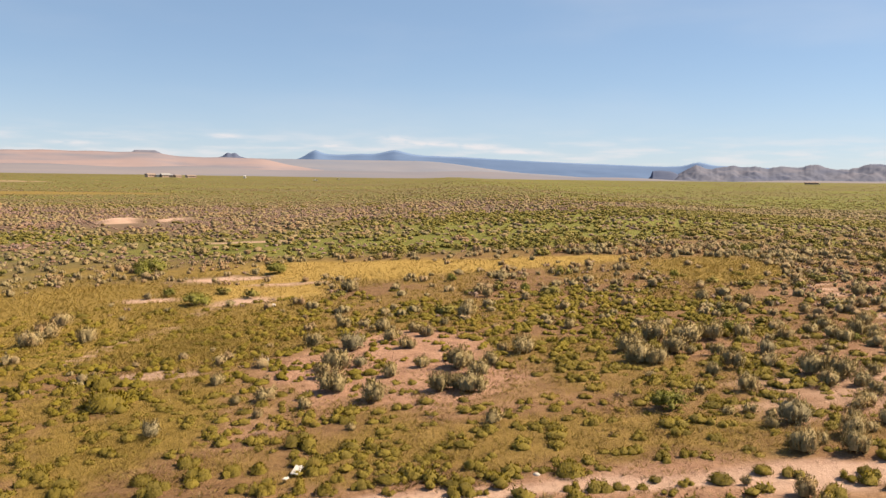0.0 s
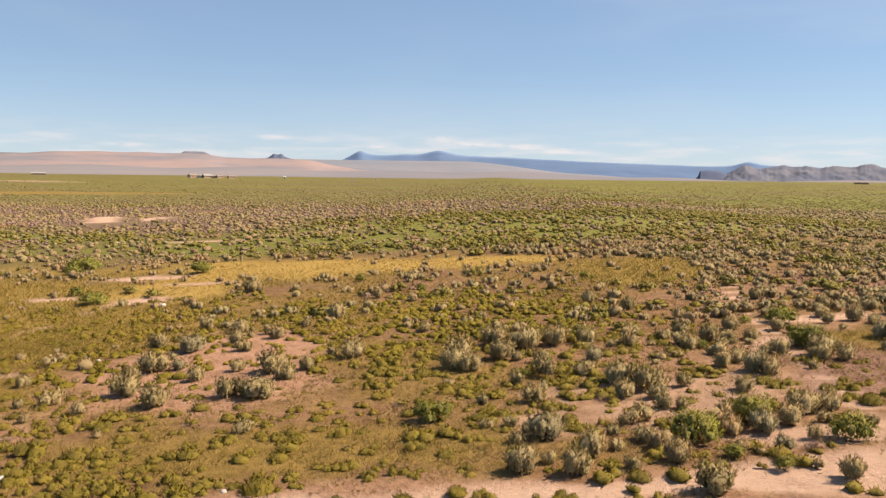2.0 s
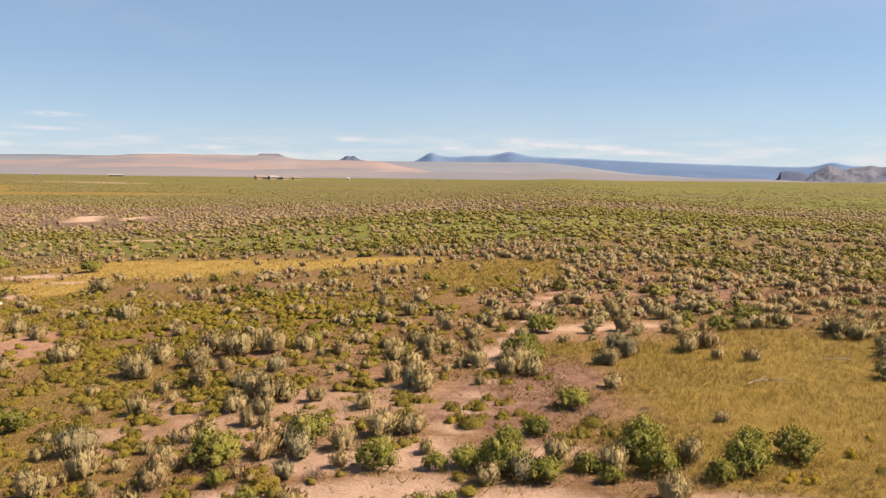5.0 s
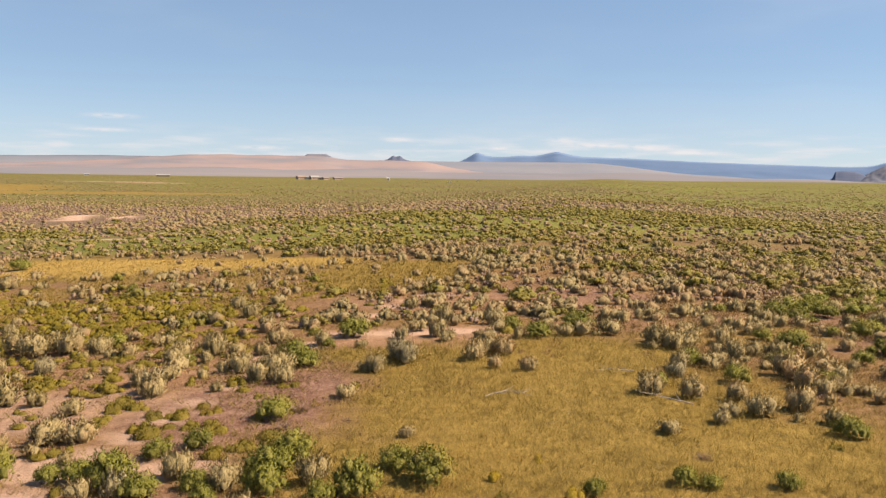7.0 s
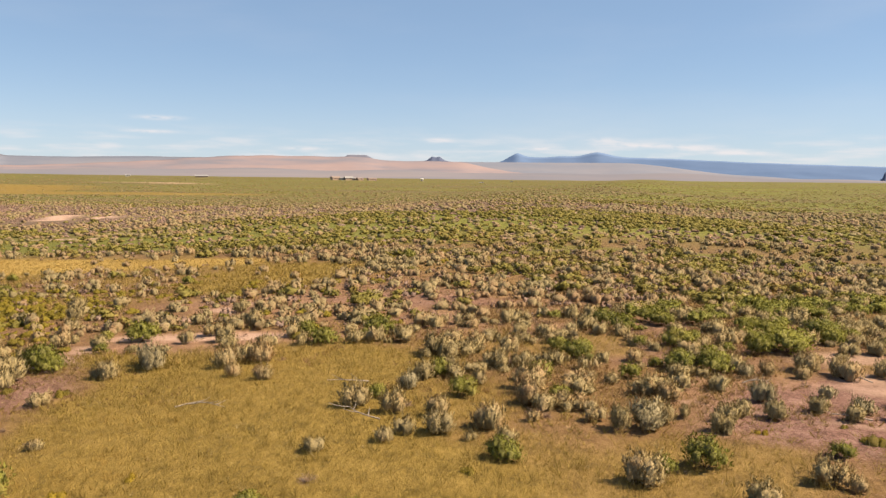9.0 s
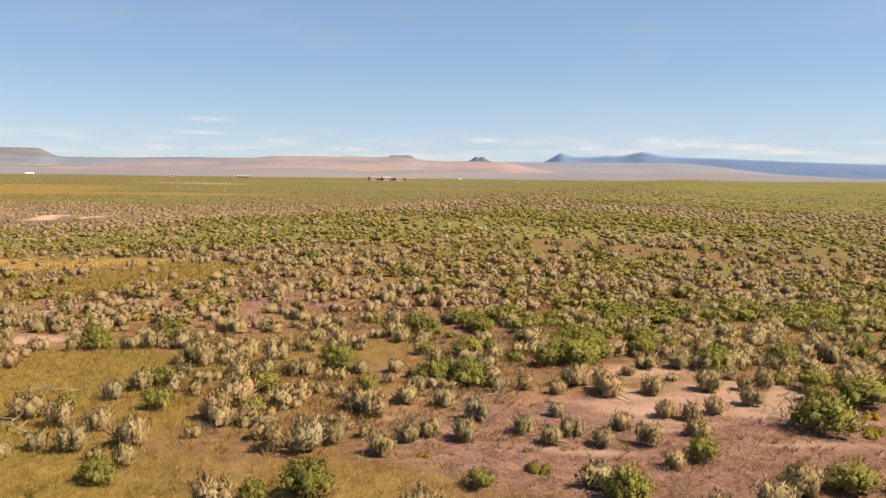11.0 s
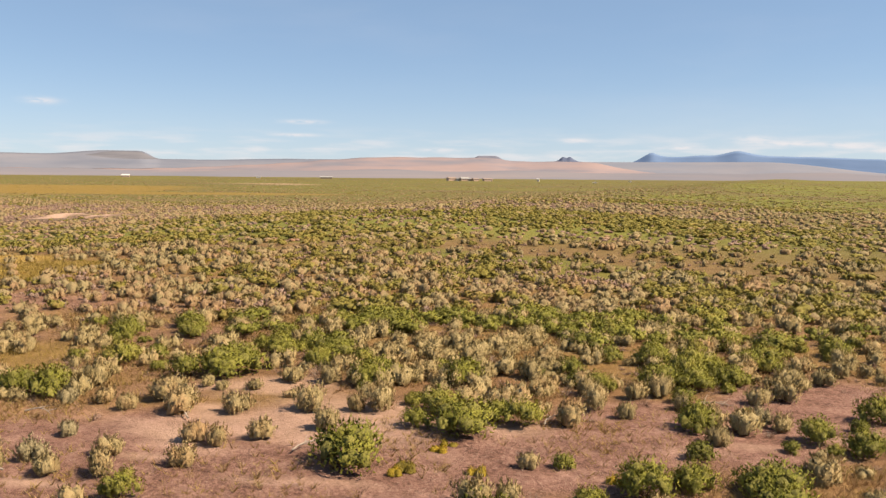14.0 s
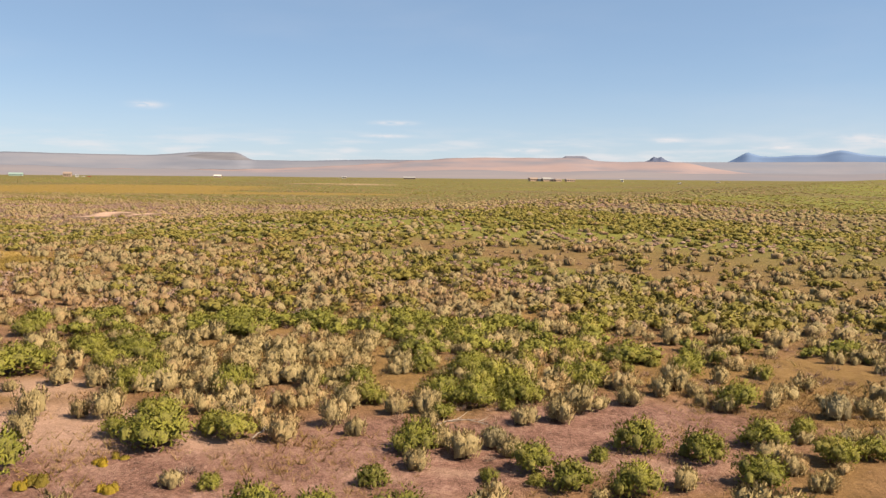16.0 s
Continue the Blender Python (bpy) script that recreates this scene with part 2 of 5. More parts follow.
def place_vector(t):
    return t.nodes.new("ShaderNodeNewGeometry").outputs["Position"]


def foliage(name, dark, mid, light, dry, dry_part=0.2, through_light=0.3):
    """Leaves and sprigs: colour varies from bush to bush, within a bush and from sprig to sprig; thin leaves pass some light."""
    m, t, b, link = nodes_of(name)
    pos = place_vector(t)
    wide = noise_node(t, 0.16, 3, 0.6, pos).outputs[0]
    bush = noise_node(t, 0.9, 2, 0.5, pos).outputs[0]
    island = t.nodes.new("ShaderNodeNewGeometry").outputs["Random Per Island"]
    own = t.nodes.new("ShaderNodeObjectInfo").outputs["Random"]
    v = math_node(t, "ADD", math_node(t, "MULTIPLY", bush, 0.66), math_node(t, "MULTIPLY", island, 0.34))
    v = math_node(t, "ADD", v, math_node(t, "MULTIPLY", own, 0.26))
    v = math_node(t, "ADD", v, math_node(t, "MULTIPLY", math_node(t, "SUBTRACT", wide, 0.5), 0.5))
    col = ramp_node(t, v, [(0.28, dark), (0.58, mid), (0.92, light)])
    dead = math_node(t, "ADD", math_node(t, "MULTIPLY", wide, 0.55), math_node(t, "MULTIPLY", noise_node(t, 1.7, 2, 0.6, pos).outputs[0], 0.45))
    lo = 0.66 - 0.35 * dry_part
    mask = t.nodes.new("ShaderNodeMapRange")
    mask.inputs[1].default_value, mask.inputs[2].default_value = lo, lo + 0.16
    link(dead, mask.inputs[0])
    col = mix_node(t, mask.outputs[0], col, dry)
    # brown twigs and painted-in shade for the inside and foot of a shrub
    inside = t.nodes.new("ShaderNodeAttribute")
    inside.attribute_name = "wood_shade"
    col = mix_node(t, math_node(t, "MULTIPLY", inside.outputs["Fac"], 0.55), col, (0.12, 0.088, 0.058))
    # sprigs: fine upright tufts in relief, shade of the gaps painted into colour
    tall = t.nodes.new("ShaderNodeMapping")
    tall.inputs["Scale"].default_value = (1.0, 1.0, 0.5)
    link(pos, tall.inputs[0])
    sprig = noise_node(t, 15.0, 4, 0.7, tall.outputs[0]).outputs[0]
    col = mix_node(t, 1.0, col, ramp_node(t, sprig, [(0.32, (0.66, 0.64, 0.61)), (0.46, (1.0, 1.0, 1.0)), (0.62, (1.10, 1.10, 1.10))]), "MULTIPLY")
    bump_node(t, sprig, 0.7, 0.08, b)
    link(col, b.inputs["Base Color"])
    b.inputs["Roughness"].default_value = 0.75
    b.inputs["Specular IOR Level"].default_value = 0.15
    tr = t.nodes.new("ShaderNodeBsdfTranslucent")
    link(col, tr.inputs[0])
    mx = t.nodes.new("ShaderNodeMixShader")
    mx.inputs[0].default_value = through_light
    link(b.outputs[0], mx.inputs[1])
    link(tr.outputs[0], mx.inputs[2])
    link(mx.outputs[0], t.nodes["Material Output"].inputs[0])
    return m


def plain(name, col, rough=0.8, spread=0.25, scale=3.0, bump=0.0, metal=0.0):
    m, t, b, link = nodes_of(name)
    pos = place_vector(t)
    n = noise_node(t, scale, 5, 0.65, pos).outputs[0]
    lo = tuple(c * (1 - spread) for c in col)
    hi = tuple(min(1, c * (1 + spread)) for c in col)
    link(ramp_node(t, n, [(0.3, lo), (0.7, hi)]), b.inputs["Base Color"])
    b.inputs["Roughness"].default_value, b.inputs["Metallic"].default_value = rough, metal
    b.inputs["Specular IOR Level"].default_value = 0.25
    if bump:
        bump_node(t, noise_node(t, scale * 6, 4, 0.6, pos).outputs[0], 0.6, bump, b)
    return m


def ground_material():
    m, t, b, link = nodes_of("desert_ground")
    pos = place_vector(t)

    def cover(name):
        a = t.nodes.new("ShaderNodeAttribute")
        a.attribute_name = name
        return a.outputs["Fac"]
    grit = noise_node(t, 26.0, 4, 0.7, pos).outputs[0]
    fine = noise_node(t, 8.0, 7, 0.78, pos).outputs[0]
    mid = noise_node(t, 1.3, 7, 0.7, pos).outputs[0]
    wide = noise_node(t, 0.045, 5, 0.6, pos).outputs[0]
    v = math_node(t, "ADD", math_node(t, "MULTIPLY", fine, 0.42), math_node(t, "MULTIPLY", mid, 0.36))
    v = math_node(t, "ADD", v, math_node(t, "MULTIPLY", grit, 0.22))
    soil = ramp_node(t, v, [(0.36, (0.056, 0.030, 0.016)), (0.5, (0.156, 0.091, 0.046)), (0.64, (0.254, 0.158, 0.085))])
    pinkc = ramp_node(t, v, [(0.37, (0.123, 0.066, 0.041)), (0.47, (0.253, 0.145, 0.096)), (0.6, (0.368, 0.229, 0.154))])
    sandc = ramp_node(t, v, [(0.35, (0.221, 0.141, 0.099)), (0.46, (0.354, 0.242, 0.178)), (0.60, (0.423, 0.296, 0.228))])
    redc = ramp_node(t, v, [(0.39, (0.055, 0.028, 0.021)), (0.49, (0.162, 0.090, 0.069)), (0.61, (0.297, 0.185, 0.147))])
    strand = t.nodes.new("ShaderNodeMapping")
    strand.inputs["Scale"].default_value = (9.0, 2.2, 4.0)
    link(pos, strand.inputs[0])
    straw = noise_node(t, 1.0, 5, 0.7, strand.outputs[0]).outputs[0]
    sv = math_node(t, "ADD", math_node(t, "MULTIPLY", straw, 0.5), math_node(t, "MULTIPLY", mid, 0.5))
    grassc = ramp_node(t, sv, [(0.36, (0.092, 0.065, 0.016)), (0.5, (0.180, 0.123, 0.030)), (0.64, (0.245, 0.169, 0.048))])
    goldc = ramp_node(t, sv, [(0.32, (0.232, 0.158, 0.040)), (0.5, (0.284, 0.194, 0.054)), (0.68, (0.313, 0.222, 0.070))])
    # far cover: scrub seen as one coat
    band = t.nodes.new("ShaderNodeMapping")
    band.inputs["Scale"].default_value = (0.004, 0.013, 0.006)
    link(pos, band.inputs[0])
    streak = noise_node(t, 1.0, 6, 0.62, band.outputs[0]).outputs[0]
    clump = noise_node(t, 0.35, 4, 0.7, pos).outputs[0]
    farv = math_node(t, "ADD", math_node(t, "MULTIPLY", streak, 0.7), math_node(t, "MULTIPLY", clump, 0.3))
    farc = ramp_node(t, farv, [(0.36, (0.117, 0.087, 0.050)), (0.46, (0.113, 0.093, 0.034)), (0.56, (0.112, 0.100, 0.029)), (0.68, (0.142, 0.112, 0.042))])
    c = mix_node(t, cover("pink"), soil, pinkc)
    c = mix_node(t, cover("red"), c, redc)
    c = mix_node(t, cover("far"), c, farc)
    c = mix_node(t, math_node(t, "MULTIPLY", cover("green"), 0.9), c, ramp_node(t, farv, [(0.4, (0.100, 0.104, 0.022)), (0.62, (0.148, 0.148, 0.032))]))
    c = mix_node(t, math_node(t, "MULTIPLY", cover("belt"), 0.8), c, ramp_node(t, farv, [(0.4, (0.095, 0.066, 0.050)), (0.62, (0.140, 0.100, 0.072))]))
    g = mix_node(t, cover("gold"), grassc, goldc)
    c = mix_node(t, cover("grass"), c, g)
    c = mix_node(t, cover("sand"), c, sandc)
    c = mix_node(t, 0.5, c, ramp_node(t, wide, [(0.35, (0.86, 0.84, 0.82)), (0.65, (1.0, 1.0, 1.0))]), "MULTIPLY")
    link(c, b.inputs["Base Color"])
    b.inputs["Roughness"].default_value = 0.95
    b.inputs["Specular IOR Level"].default_value = 0.1
    lumps = math_node(t, "ADD", math_node(t, "MULTIPLY", noise_node(t, 2.2, 8, 0.7, pos).outputs[0], 1.0), math_node(t, "MULTIPLY", fine, 0.35))
    bump_node(t, lumps, 1.0, 0.14, b)
    return m


M_GROUND = ground_material()
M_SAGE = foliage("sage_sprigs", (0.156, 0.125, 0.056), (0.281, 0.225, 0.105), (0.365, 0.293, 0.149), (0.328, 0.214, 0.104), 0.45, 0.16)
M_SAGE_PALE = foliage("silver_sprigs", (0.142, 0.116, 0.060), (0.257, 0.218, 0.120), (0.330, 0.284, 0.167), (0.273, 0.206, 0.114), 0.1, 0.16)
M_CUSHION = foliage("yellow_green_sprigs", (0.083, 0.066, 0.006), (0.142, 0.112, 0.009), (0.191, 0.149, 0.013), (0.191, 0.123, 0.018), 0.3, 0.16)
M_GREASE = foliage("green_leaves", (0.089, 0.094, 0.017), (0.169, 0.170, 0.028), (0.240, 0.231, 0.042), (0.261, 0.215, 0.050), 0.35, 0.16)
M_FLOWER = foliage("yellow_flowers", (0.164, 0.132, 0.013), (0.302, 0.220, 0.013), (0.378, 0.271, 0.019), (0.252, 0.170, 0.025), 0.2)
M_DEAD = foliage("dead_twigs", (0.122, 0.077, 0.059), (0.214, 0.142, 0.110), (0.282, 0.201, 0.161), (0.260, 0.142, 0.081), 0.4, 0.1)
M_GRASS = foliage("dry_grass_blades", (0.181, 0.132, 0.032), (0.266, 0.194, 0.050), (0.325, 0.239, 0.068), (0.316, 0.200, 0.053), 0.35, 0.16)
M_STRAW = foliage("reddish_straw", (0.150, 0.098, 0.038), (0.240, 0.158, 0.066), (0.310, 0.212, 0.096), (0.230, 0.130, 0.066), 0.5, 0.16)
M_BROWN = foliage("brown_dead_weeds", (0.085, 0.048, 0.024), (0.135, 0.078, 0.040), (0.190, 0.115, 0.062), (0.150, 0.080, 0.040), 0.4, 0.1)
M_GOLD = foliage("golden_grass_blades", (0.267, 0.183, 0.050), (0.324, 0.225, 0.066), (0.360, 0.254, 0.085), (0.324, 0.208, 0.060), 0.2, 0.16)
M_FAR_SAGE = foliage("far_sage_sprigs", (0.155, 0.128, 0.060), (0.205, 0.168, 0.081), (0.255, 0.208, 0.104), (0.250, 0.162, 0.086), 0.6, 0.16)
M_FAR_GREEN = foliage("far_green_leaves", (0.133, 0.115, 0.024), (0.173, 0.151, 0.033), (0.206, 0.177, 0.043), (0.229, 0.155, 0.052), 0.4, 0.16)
M_BARK = plain("grey_bark", (0.107, 0.079, 0.060), 0.9, 0.35, 8.0, 0.004)
M_BONE = plain("bleached_wood", (0.265, 0.227, 0.189), 0.85, 0.25, 9.0, 0.003)


# ---- mesh helpers ----
def fill_mesh(name, V, F, N=None, material=None):
    """A mesh of triangles from arrays; N: a normal for each corner point."""
    me = bpy.data.meshes.new(name)
    V, F = np.asarray(V, np.float32), np.asarray(F, np.int32)
    me.vertices.add(len(V))
    me.vertices.foreach_set("co", V.ravel())
    me.loops.add(F.size)
    me.loops.foreach_set("vertex_index", F.ravel())
    me.polygons.add(len(F))
    me.polygons.foreach_set("loop_start", np.arange(0, F.size, 3, dtype=np.int32))
    me.update(calc_edges=True)
    if N is not None:
        me.polygons.foreach_set("use_smooth", np.ones(len(F), bool))
        N = np.asarray(N, np.float32)
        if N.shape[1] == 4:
            # how far each point takes the brown of twigs and inner shade
            a = me.attributes.new("wood_shade", "FLOAT", "POINT")
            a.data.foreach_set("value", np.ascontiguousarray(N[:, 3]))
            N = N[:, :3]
        N = N / np.maximum(np.linalg.norm(N, axis=1, keepdims=True), 1e-6)
        me.normals_split_custom_set_from_vertices(N.tolist())
    if material is not None:
        me.materials.append(material)
    return me


def unit(v):
    return v / np.maximum(np.linalg.norm(v, axis=-1, keepdims=True), 1e-6)


def blades(base, tip, width, r, facing=None):
    """One narrow triangle from each base to each tip, turned any way or roughly to the side that facing names: its points and faces."""
    d = unit(tip - base)
    turn = r.normal(size=d.shape)
    side = unit(np.cross(d, turn if facing is None else facing + turn * 0.4)) * np.asarray(width).reshape(-1, 1) * 0.5
    V = np.stack([base - side, base + side, tip], 1).reshape(-1, 3)
    return V, np.arange(len(V)).reshape(-1, 3)


def across(base, tip, way):
    """The part of each direction that stands square to the line from base to tip."""
    d = unit(tip - base)
    return unit(way - d * (way * d).sum(1, keepdims=True))


def tube(points, radii, sides=4):
    """A tapered limb along the points."""
    P = np.asarray(points, float)
    d = unit(np.gradient(P, axis=0))
    a = unit(np.cross(d, np.array([0.3, 0.2, 0.93]) + 0.01))
    b = np.cross(d, a)
    ang = np.arange(sides) / sides * 2 * np.pi
    ring = a[:, None] * np.cos(ang)[None, :, None] + b[:, None] * np.sin(ang)[None, :, None]
    V = (P[:, None] + ring * np.asarray(radii).reshape(-1, 1, 1)).reshape(-1, 3)
    F = []
    for i in range(len(P) - 1):
        for j in range(sides):
            p, q = i * sides + j, i * sides + (j + 1) % sides
            F += [(p, q, q + sides), (p, q + sides, p + sides)]
    return V, np.array(F)


def joined(bits):
    V, F, n = [], [], 0
    for v, f in bits:
        V.append(v)
        F.append(f + n)
        n += len(v)
    return np.concatenate(V), np.concatenate(F)


def dome_points(n, r, flat=0.0):
    """Directions spread over the upper part of a ball."""
    z = r.uniform(flat, 1.0, n)
    a = r.uniform(0, 2 * np.pi, n)
    s = np.sqrt(np.maximum(1 - z * z, 0))
    return np.stack([s * np.cos(a), s * np.sin(a), z], 1)


# ---- shrubs, each of radius about 1 at the base and scaled when set out ----
def limbs(r, n, reach, height, thick, bend=0.25):
    """Stems that part from one foot, as one body."""
    V, F = [], []
    for i in range(n):
        a = 2 * math.pi * i / n + r.uniform(-0.5, 0.5)
        out = r.uniform(0.35, 1.0) * reach
        end = np.array([math.cos(a) * out, math.sin(a) * out, height * r.uniform(0.55, 1.0)])
        k = np.linspace(0, 1, 4)[:, None]
        pts = end * k + np.array([0, 0, -0.06]) + np.array([math.cos(a), math.sin(a), 0]) * 0.12 * (k * (1 - k)) * 4 * bend
        pts[1:3] += r.normal(size=(2, 3)) * 0.04
        v, f = tube(pts, thick * np.array([1.0, 0.75, 0.5, 0.2]), 3)
        if i == 0:
            V.append(v)
            F.append(f)
            n0 = len(v)
        else:
            f = np.where(f < 3, f, f - 3 + n0)
            V.append(v[3:])
            F.append(f)
            n0 += len(v) - 3
    return np.concatenate(V), np.concatenate(F)


def core(c, rad, r, rings=4, sides=7, jag=0.12):
    """A closed lumpy body that fills the inside of a lobe of leaves: points, faces, normals."""
    V, n = [c + [0, 0, rad[2]]], rings
    for i in range(1, n + 1):
        th = math.pi * 0.72 * i / n
        for j in range(sides):
            a = 2 * math.pi * (j + 0.5 * (i % 2)) / sides
            k = 1 + r.uniform(-jag, jag)
            V.append(c + np.array([math.sin(th) * math.cos(a), math.sin(th) * math.sin(a), math.cos(th)]) * rad * k)
    F = [(0, 1 + j, 1 + (j + 1) % sides) for j in range(sides)]
    for i in range(n - 1):
        for j in range(sides):
            p, q = 1 + i * sides + j, 1 + i * sides + (j + 1) % sides
            F += [(p, p + sides, q + sides), (p, q + sides, q)]
    V = np.array(V)
    return V, np.array(F), unit(unit((V - c) / rad) * 0.85 + [0, 0, 0.4] + r.normal(size=V.shape) * 0.25)


def dome_normal(p, spread, r, fuzz):
    """Normals of a rounded crown at points p, with the turn of its single plumes or lobes laid over."""
    d = unit(p * [1.0, 1.0, 0.9] + [0, 0, -0.16])
    return unit(d * 0.62 + spread * 0.5 + [0, 0, 0.12] + r.normal(size=p.shape) * fuzz)


def crown(bits, norms, wood_shade):
    """Joins the bits of a shrub and brings it to radius 1 and height 1."""
    V, F = joined(bits)
    V[:, :2] /= np.quantile(np.hypot(V[:, 0], V[:, 1]), 0.96)
    V[:, 2] /= np.quantile(V[:, 2], 0.97)
    return V, F, np.c_[np.concatenate(norms), np.concatenate(wood_shade)]


def sage_shape(r, plumes, per, long, width, heads=4, rings=2, sides=6, inner=0.62, dry=0.6):
    """A grey-green shrub: slim upright plumes crowded into a few uneven heads over a dark woody foot, its inner shade
    painted in.
    """
    spin = r.uniform(0, 6.28)
    H = []
    for j in range(heads):
        off = r.uniform(0.24, 0.52) if heads > 1 else 0.0
        b = spin + 6.28 * j / heads + r.uniform(-0.5, 0.5)
        H.append((math.cos(b) * off, math.sin(b) * off, r.uniform(0.42, 0.62) if heads > 1 else 0.9, r.uniform(0.74, 1.0)))
    H = np.array(H)
    pick = r.choice(heads, plumes, p=H[:, 2] ** 2 / (H[:, 2] ** 2).sum())
    a = r.uniform(0, 2 * np.pi, plumes)
    q = np.sqrt(r.uniform(0, 1, plumes))
    hx, hy, hr, hh = H[pick].T
    px, py = hx + np.cos(a) * q * hr, hy + np.sin(a) * q * hr
    hz = hh * (1 - 0.46 * q ** 2.4) * r.uniform(0.80, 1.08, plumes)
    foot = np.c_[px * 0.72, py * 0.72, hz * r.uniform(0.02, 0.22, plumes)]
    tip = np.c_[px, py, hz]
    axis = tip - foot
    wide = 0.80 / math.sqrt(plumes) * r.uniform(0.7, 1.2, plumes)
    w = np.repeat(np.arange(plumes), per)
    k = r.uniform(0.0, 1.0, len(w)) ** 0.8
    t = r.uniform(0, 2 * np.pi, len(w))
    side = np.c_[np.cos(t), np.sin(t), np.zeros(len(w))]
    taper = (0.5 + 0.9 * k) * np.sqrt(np.clip(1.06 - k, 0, 1))
    base = foot[w] + axis[w] * k[:, None] * 0.88 + side * (wide[w] * taper)[:, None]
    way = unit(unit(axis[w]) + side * 0.40 + r.normal(size=base.shape) * 0.26)
    ln = long * r.uniform(0.6, 1.5, len(w))
    end = base + way * ln[:, None]
    base[:, 2], end[:, 2] = np.maximum(base[:, 2], 0.02), np.maximum(end[:, 2], 0.04)
    n = dome_normal((base + end) / 2, side * 0.7, r, 0.16)
    v, f = blades(base, end, width * r.uniform(0.7, 1.3, len(w)), r, n)
    bits, norms, wood_shade = [(v, f)], [np.repeat(n, 3, 0)], [np.repeat(dry * np.clip(0.55 - 1.4 * k, 0, 1), 3)]
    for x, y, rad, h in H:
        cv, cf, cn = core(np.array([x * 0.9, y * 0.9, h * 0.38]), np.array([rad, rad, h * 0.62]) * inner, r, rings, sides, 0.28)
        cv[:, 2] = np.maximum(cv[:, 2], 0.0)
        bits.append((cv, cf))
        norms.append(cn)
        wood_shade.append(np.full(len(cv), dry))
    return crown(bits, norms, wood_shade)


def cushion_shape(r, count, long, width, lumps=3, rings=3, sides=7, inner=0.84, dry=0.35):
    """A low rounded cushion of fine stems that fan out from its foot."""
    n = int(r.integers(1, lumps + 1))
    bits, norms, wood_shade = [], [], []
    for i in range(n):
        a, q = r.uniform(0, 2 * math.pi), (r.uniform(0.2, 0.62) if n > 1 else 0.0)
        w = r.uniform(0.36, 0.66) if n > 1 else 0.95
        h = r.uniform(0.55, 1.0) * (0.9 if n > 1 else 1.0)
        c = np.array([math.cos(a) * q, math.sin(a) * q, 0.0])
        d = dome_points(count // n, r, 0.02)
        p = c + d * [w, w, h] * r.uniform(0.80, 1.0, (len(d), 1))
        way = unit(d * [0.8, 0.8, 0.7] + [0, 0, 0.55] + r.normal(size=d.shape) * 0.2)
        ln = long * r.uniform(0.7, 1.3, (len(d), 1))
        base, end = p - way * ln * 0.65, p + way * ln * 0.35
        base[:, 2], end[:, 2] = np.maximum(base[:, 2], 0.0), np.maximum(end[:, 2], 0.04)
        n1 = unit(d + [0, 0, 0.15] + r.normal(size=d.shape) * 0.2)
        v, f = blades(base, end, width * r.uniform(0.7, 1.3, len(d)), r, n1)
        bits.append((v, f))
        norms.append(np.repeat(n1, 3, 0))
        wood_shade.append(np.zeros(len(v)))
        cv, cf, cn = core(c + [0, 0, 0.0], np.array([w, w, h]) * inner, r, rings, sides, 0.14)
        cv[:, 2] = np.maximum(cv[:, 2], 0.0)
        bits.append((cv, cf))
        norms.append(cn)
        wood_shade.append(np.full(len(cv), dry))
    return crown(bits, norms, wood_shade)


def grease_shape(r, lobes, count, long, width, rings=2, sides=5, inner=0.66, dry=0.5):
    """A broad leafy shrub: overlapping billows of small upswept leaves, ragged at the top, with hollows between."""
    i = np.arange(lobes)
    a = 2.4 * i + r.uniform(-0.7, 0.7, lobes)
    q = 0.66 * np.sqrt((i + 0.3) / lobes) * r.uniform(0.8, 1.15, lobes) if lobes > 1 else np.zeros(1)
    rad = r.uniform(0.28, 0.42, lobes) * (1 + 0.8 / lobes)
    z = np.maximum((0.80 - 0.55 * q * q) * r.uniform(0.6, 1.05, lobes) - rad * 0.3, rad * 0.5)
    C = np.c_[np.cos(a) * q, np.sin(a) * q, z]
    w = r.choice(lobes, count, p=rad ** 2 / (rad ** 2).sum())
    d = dome_points(count, r, -0.55)
    p = C[w] + d * rad[w][:, None] * [1, 1, 0.9] * r.uniform(0.7, 1.12, (count, 1))
    p[:, 2] = np.maximum(p[:, 2], 0.03)
    way = unit(d * [0.7, 0.7, 0.3] + [0, 0, 0.5] + r.normal(size=p.shape) * 0.5)
    ln, wd = long * r.uniform(0.65, 1.4, count), width * r.uniform(0.7, 1.3, count)
    n = dome_normal(p, d, r, 0.2)
    v, f = blades(p - way * ln[:, None] * 0.5, p + way * ln[:, None] * 0.5, wd * 1.3, r, n)
    bits, norms, wood_shade = [(v, f)], [np.repeat(n, len(v) // count, 0)], [np.zeros(len(v))]
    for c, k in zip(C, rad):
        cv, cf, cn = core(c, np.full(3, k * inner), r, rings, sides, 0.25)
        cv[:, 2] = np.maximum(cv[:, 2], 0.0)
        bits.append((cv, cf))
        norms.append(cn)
        wood_shade.append(np.full(len(cv), dry))
    return crown(bits, norms, wood_shade)


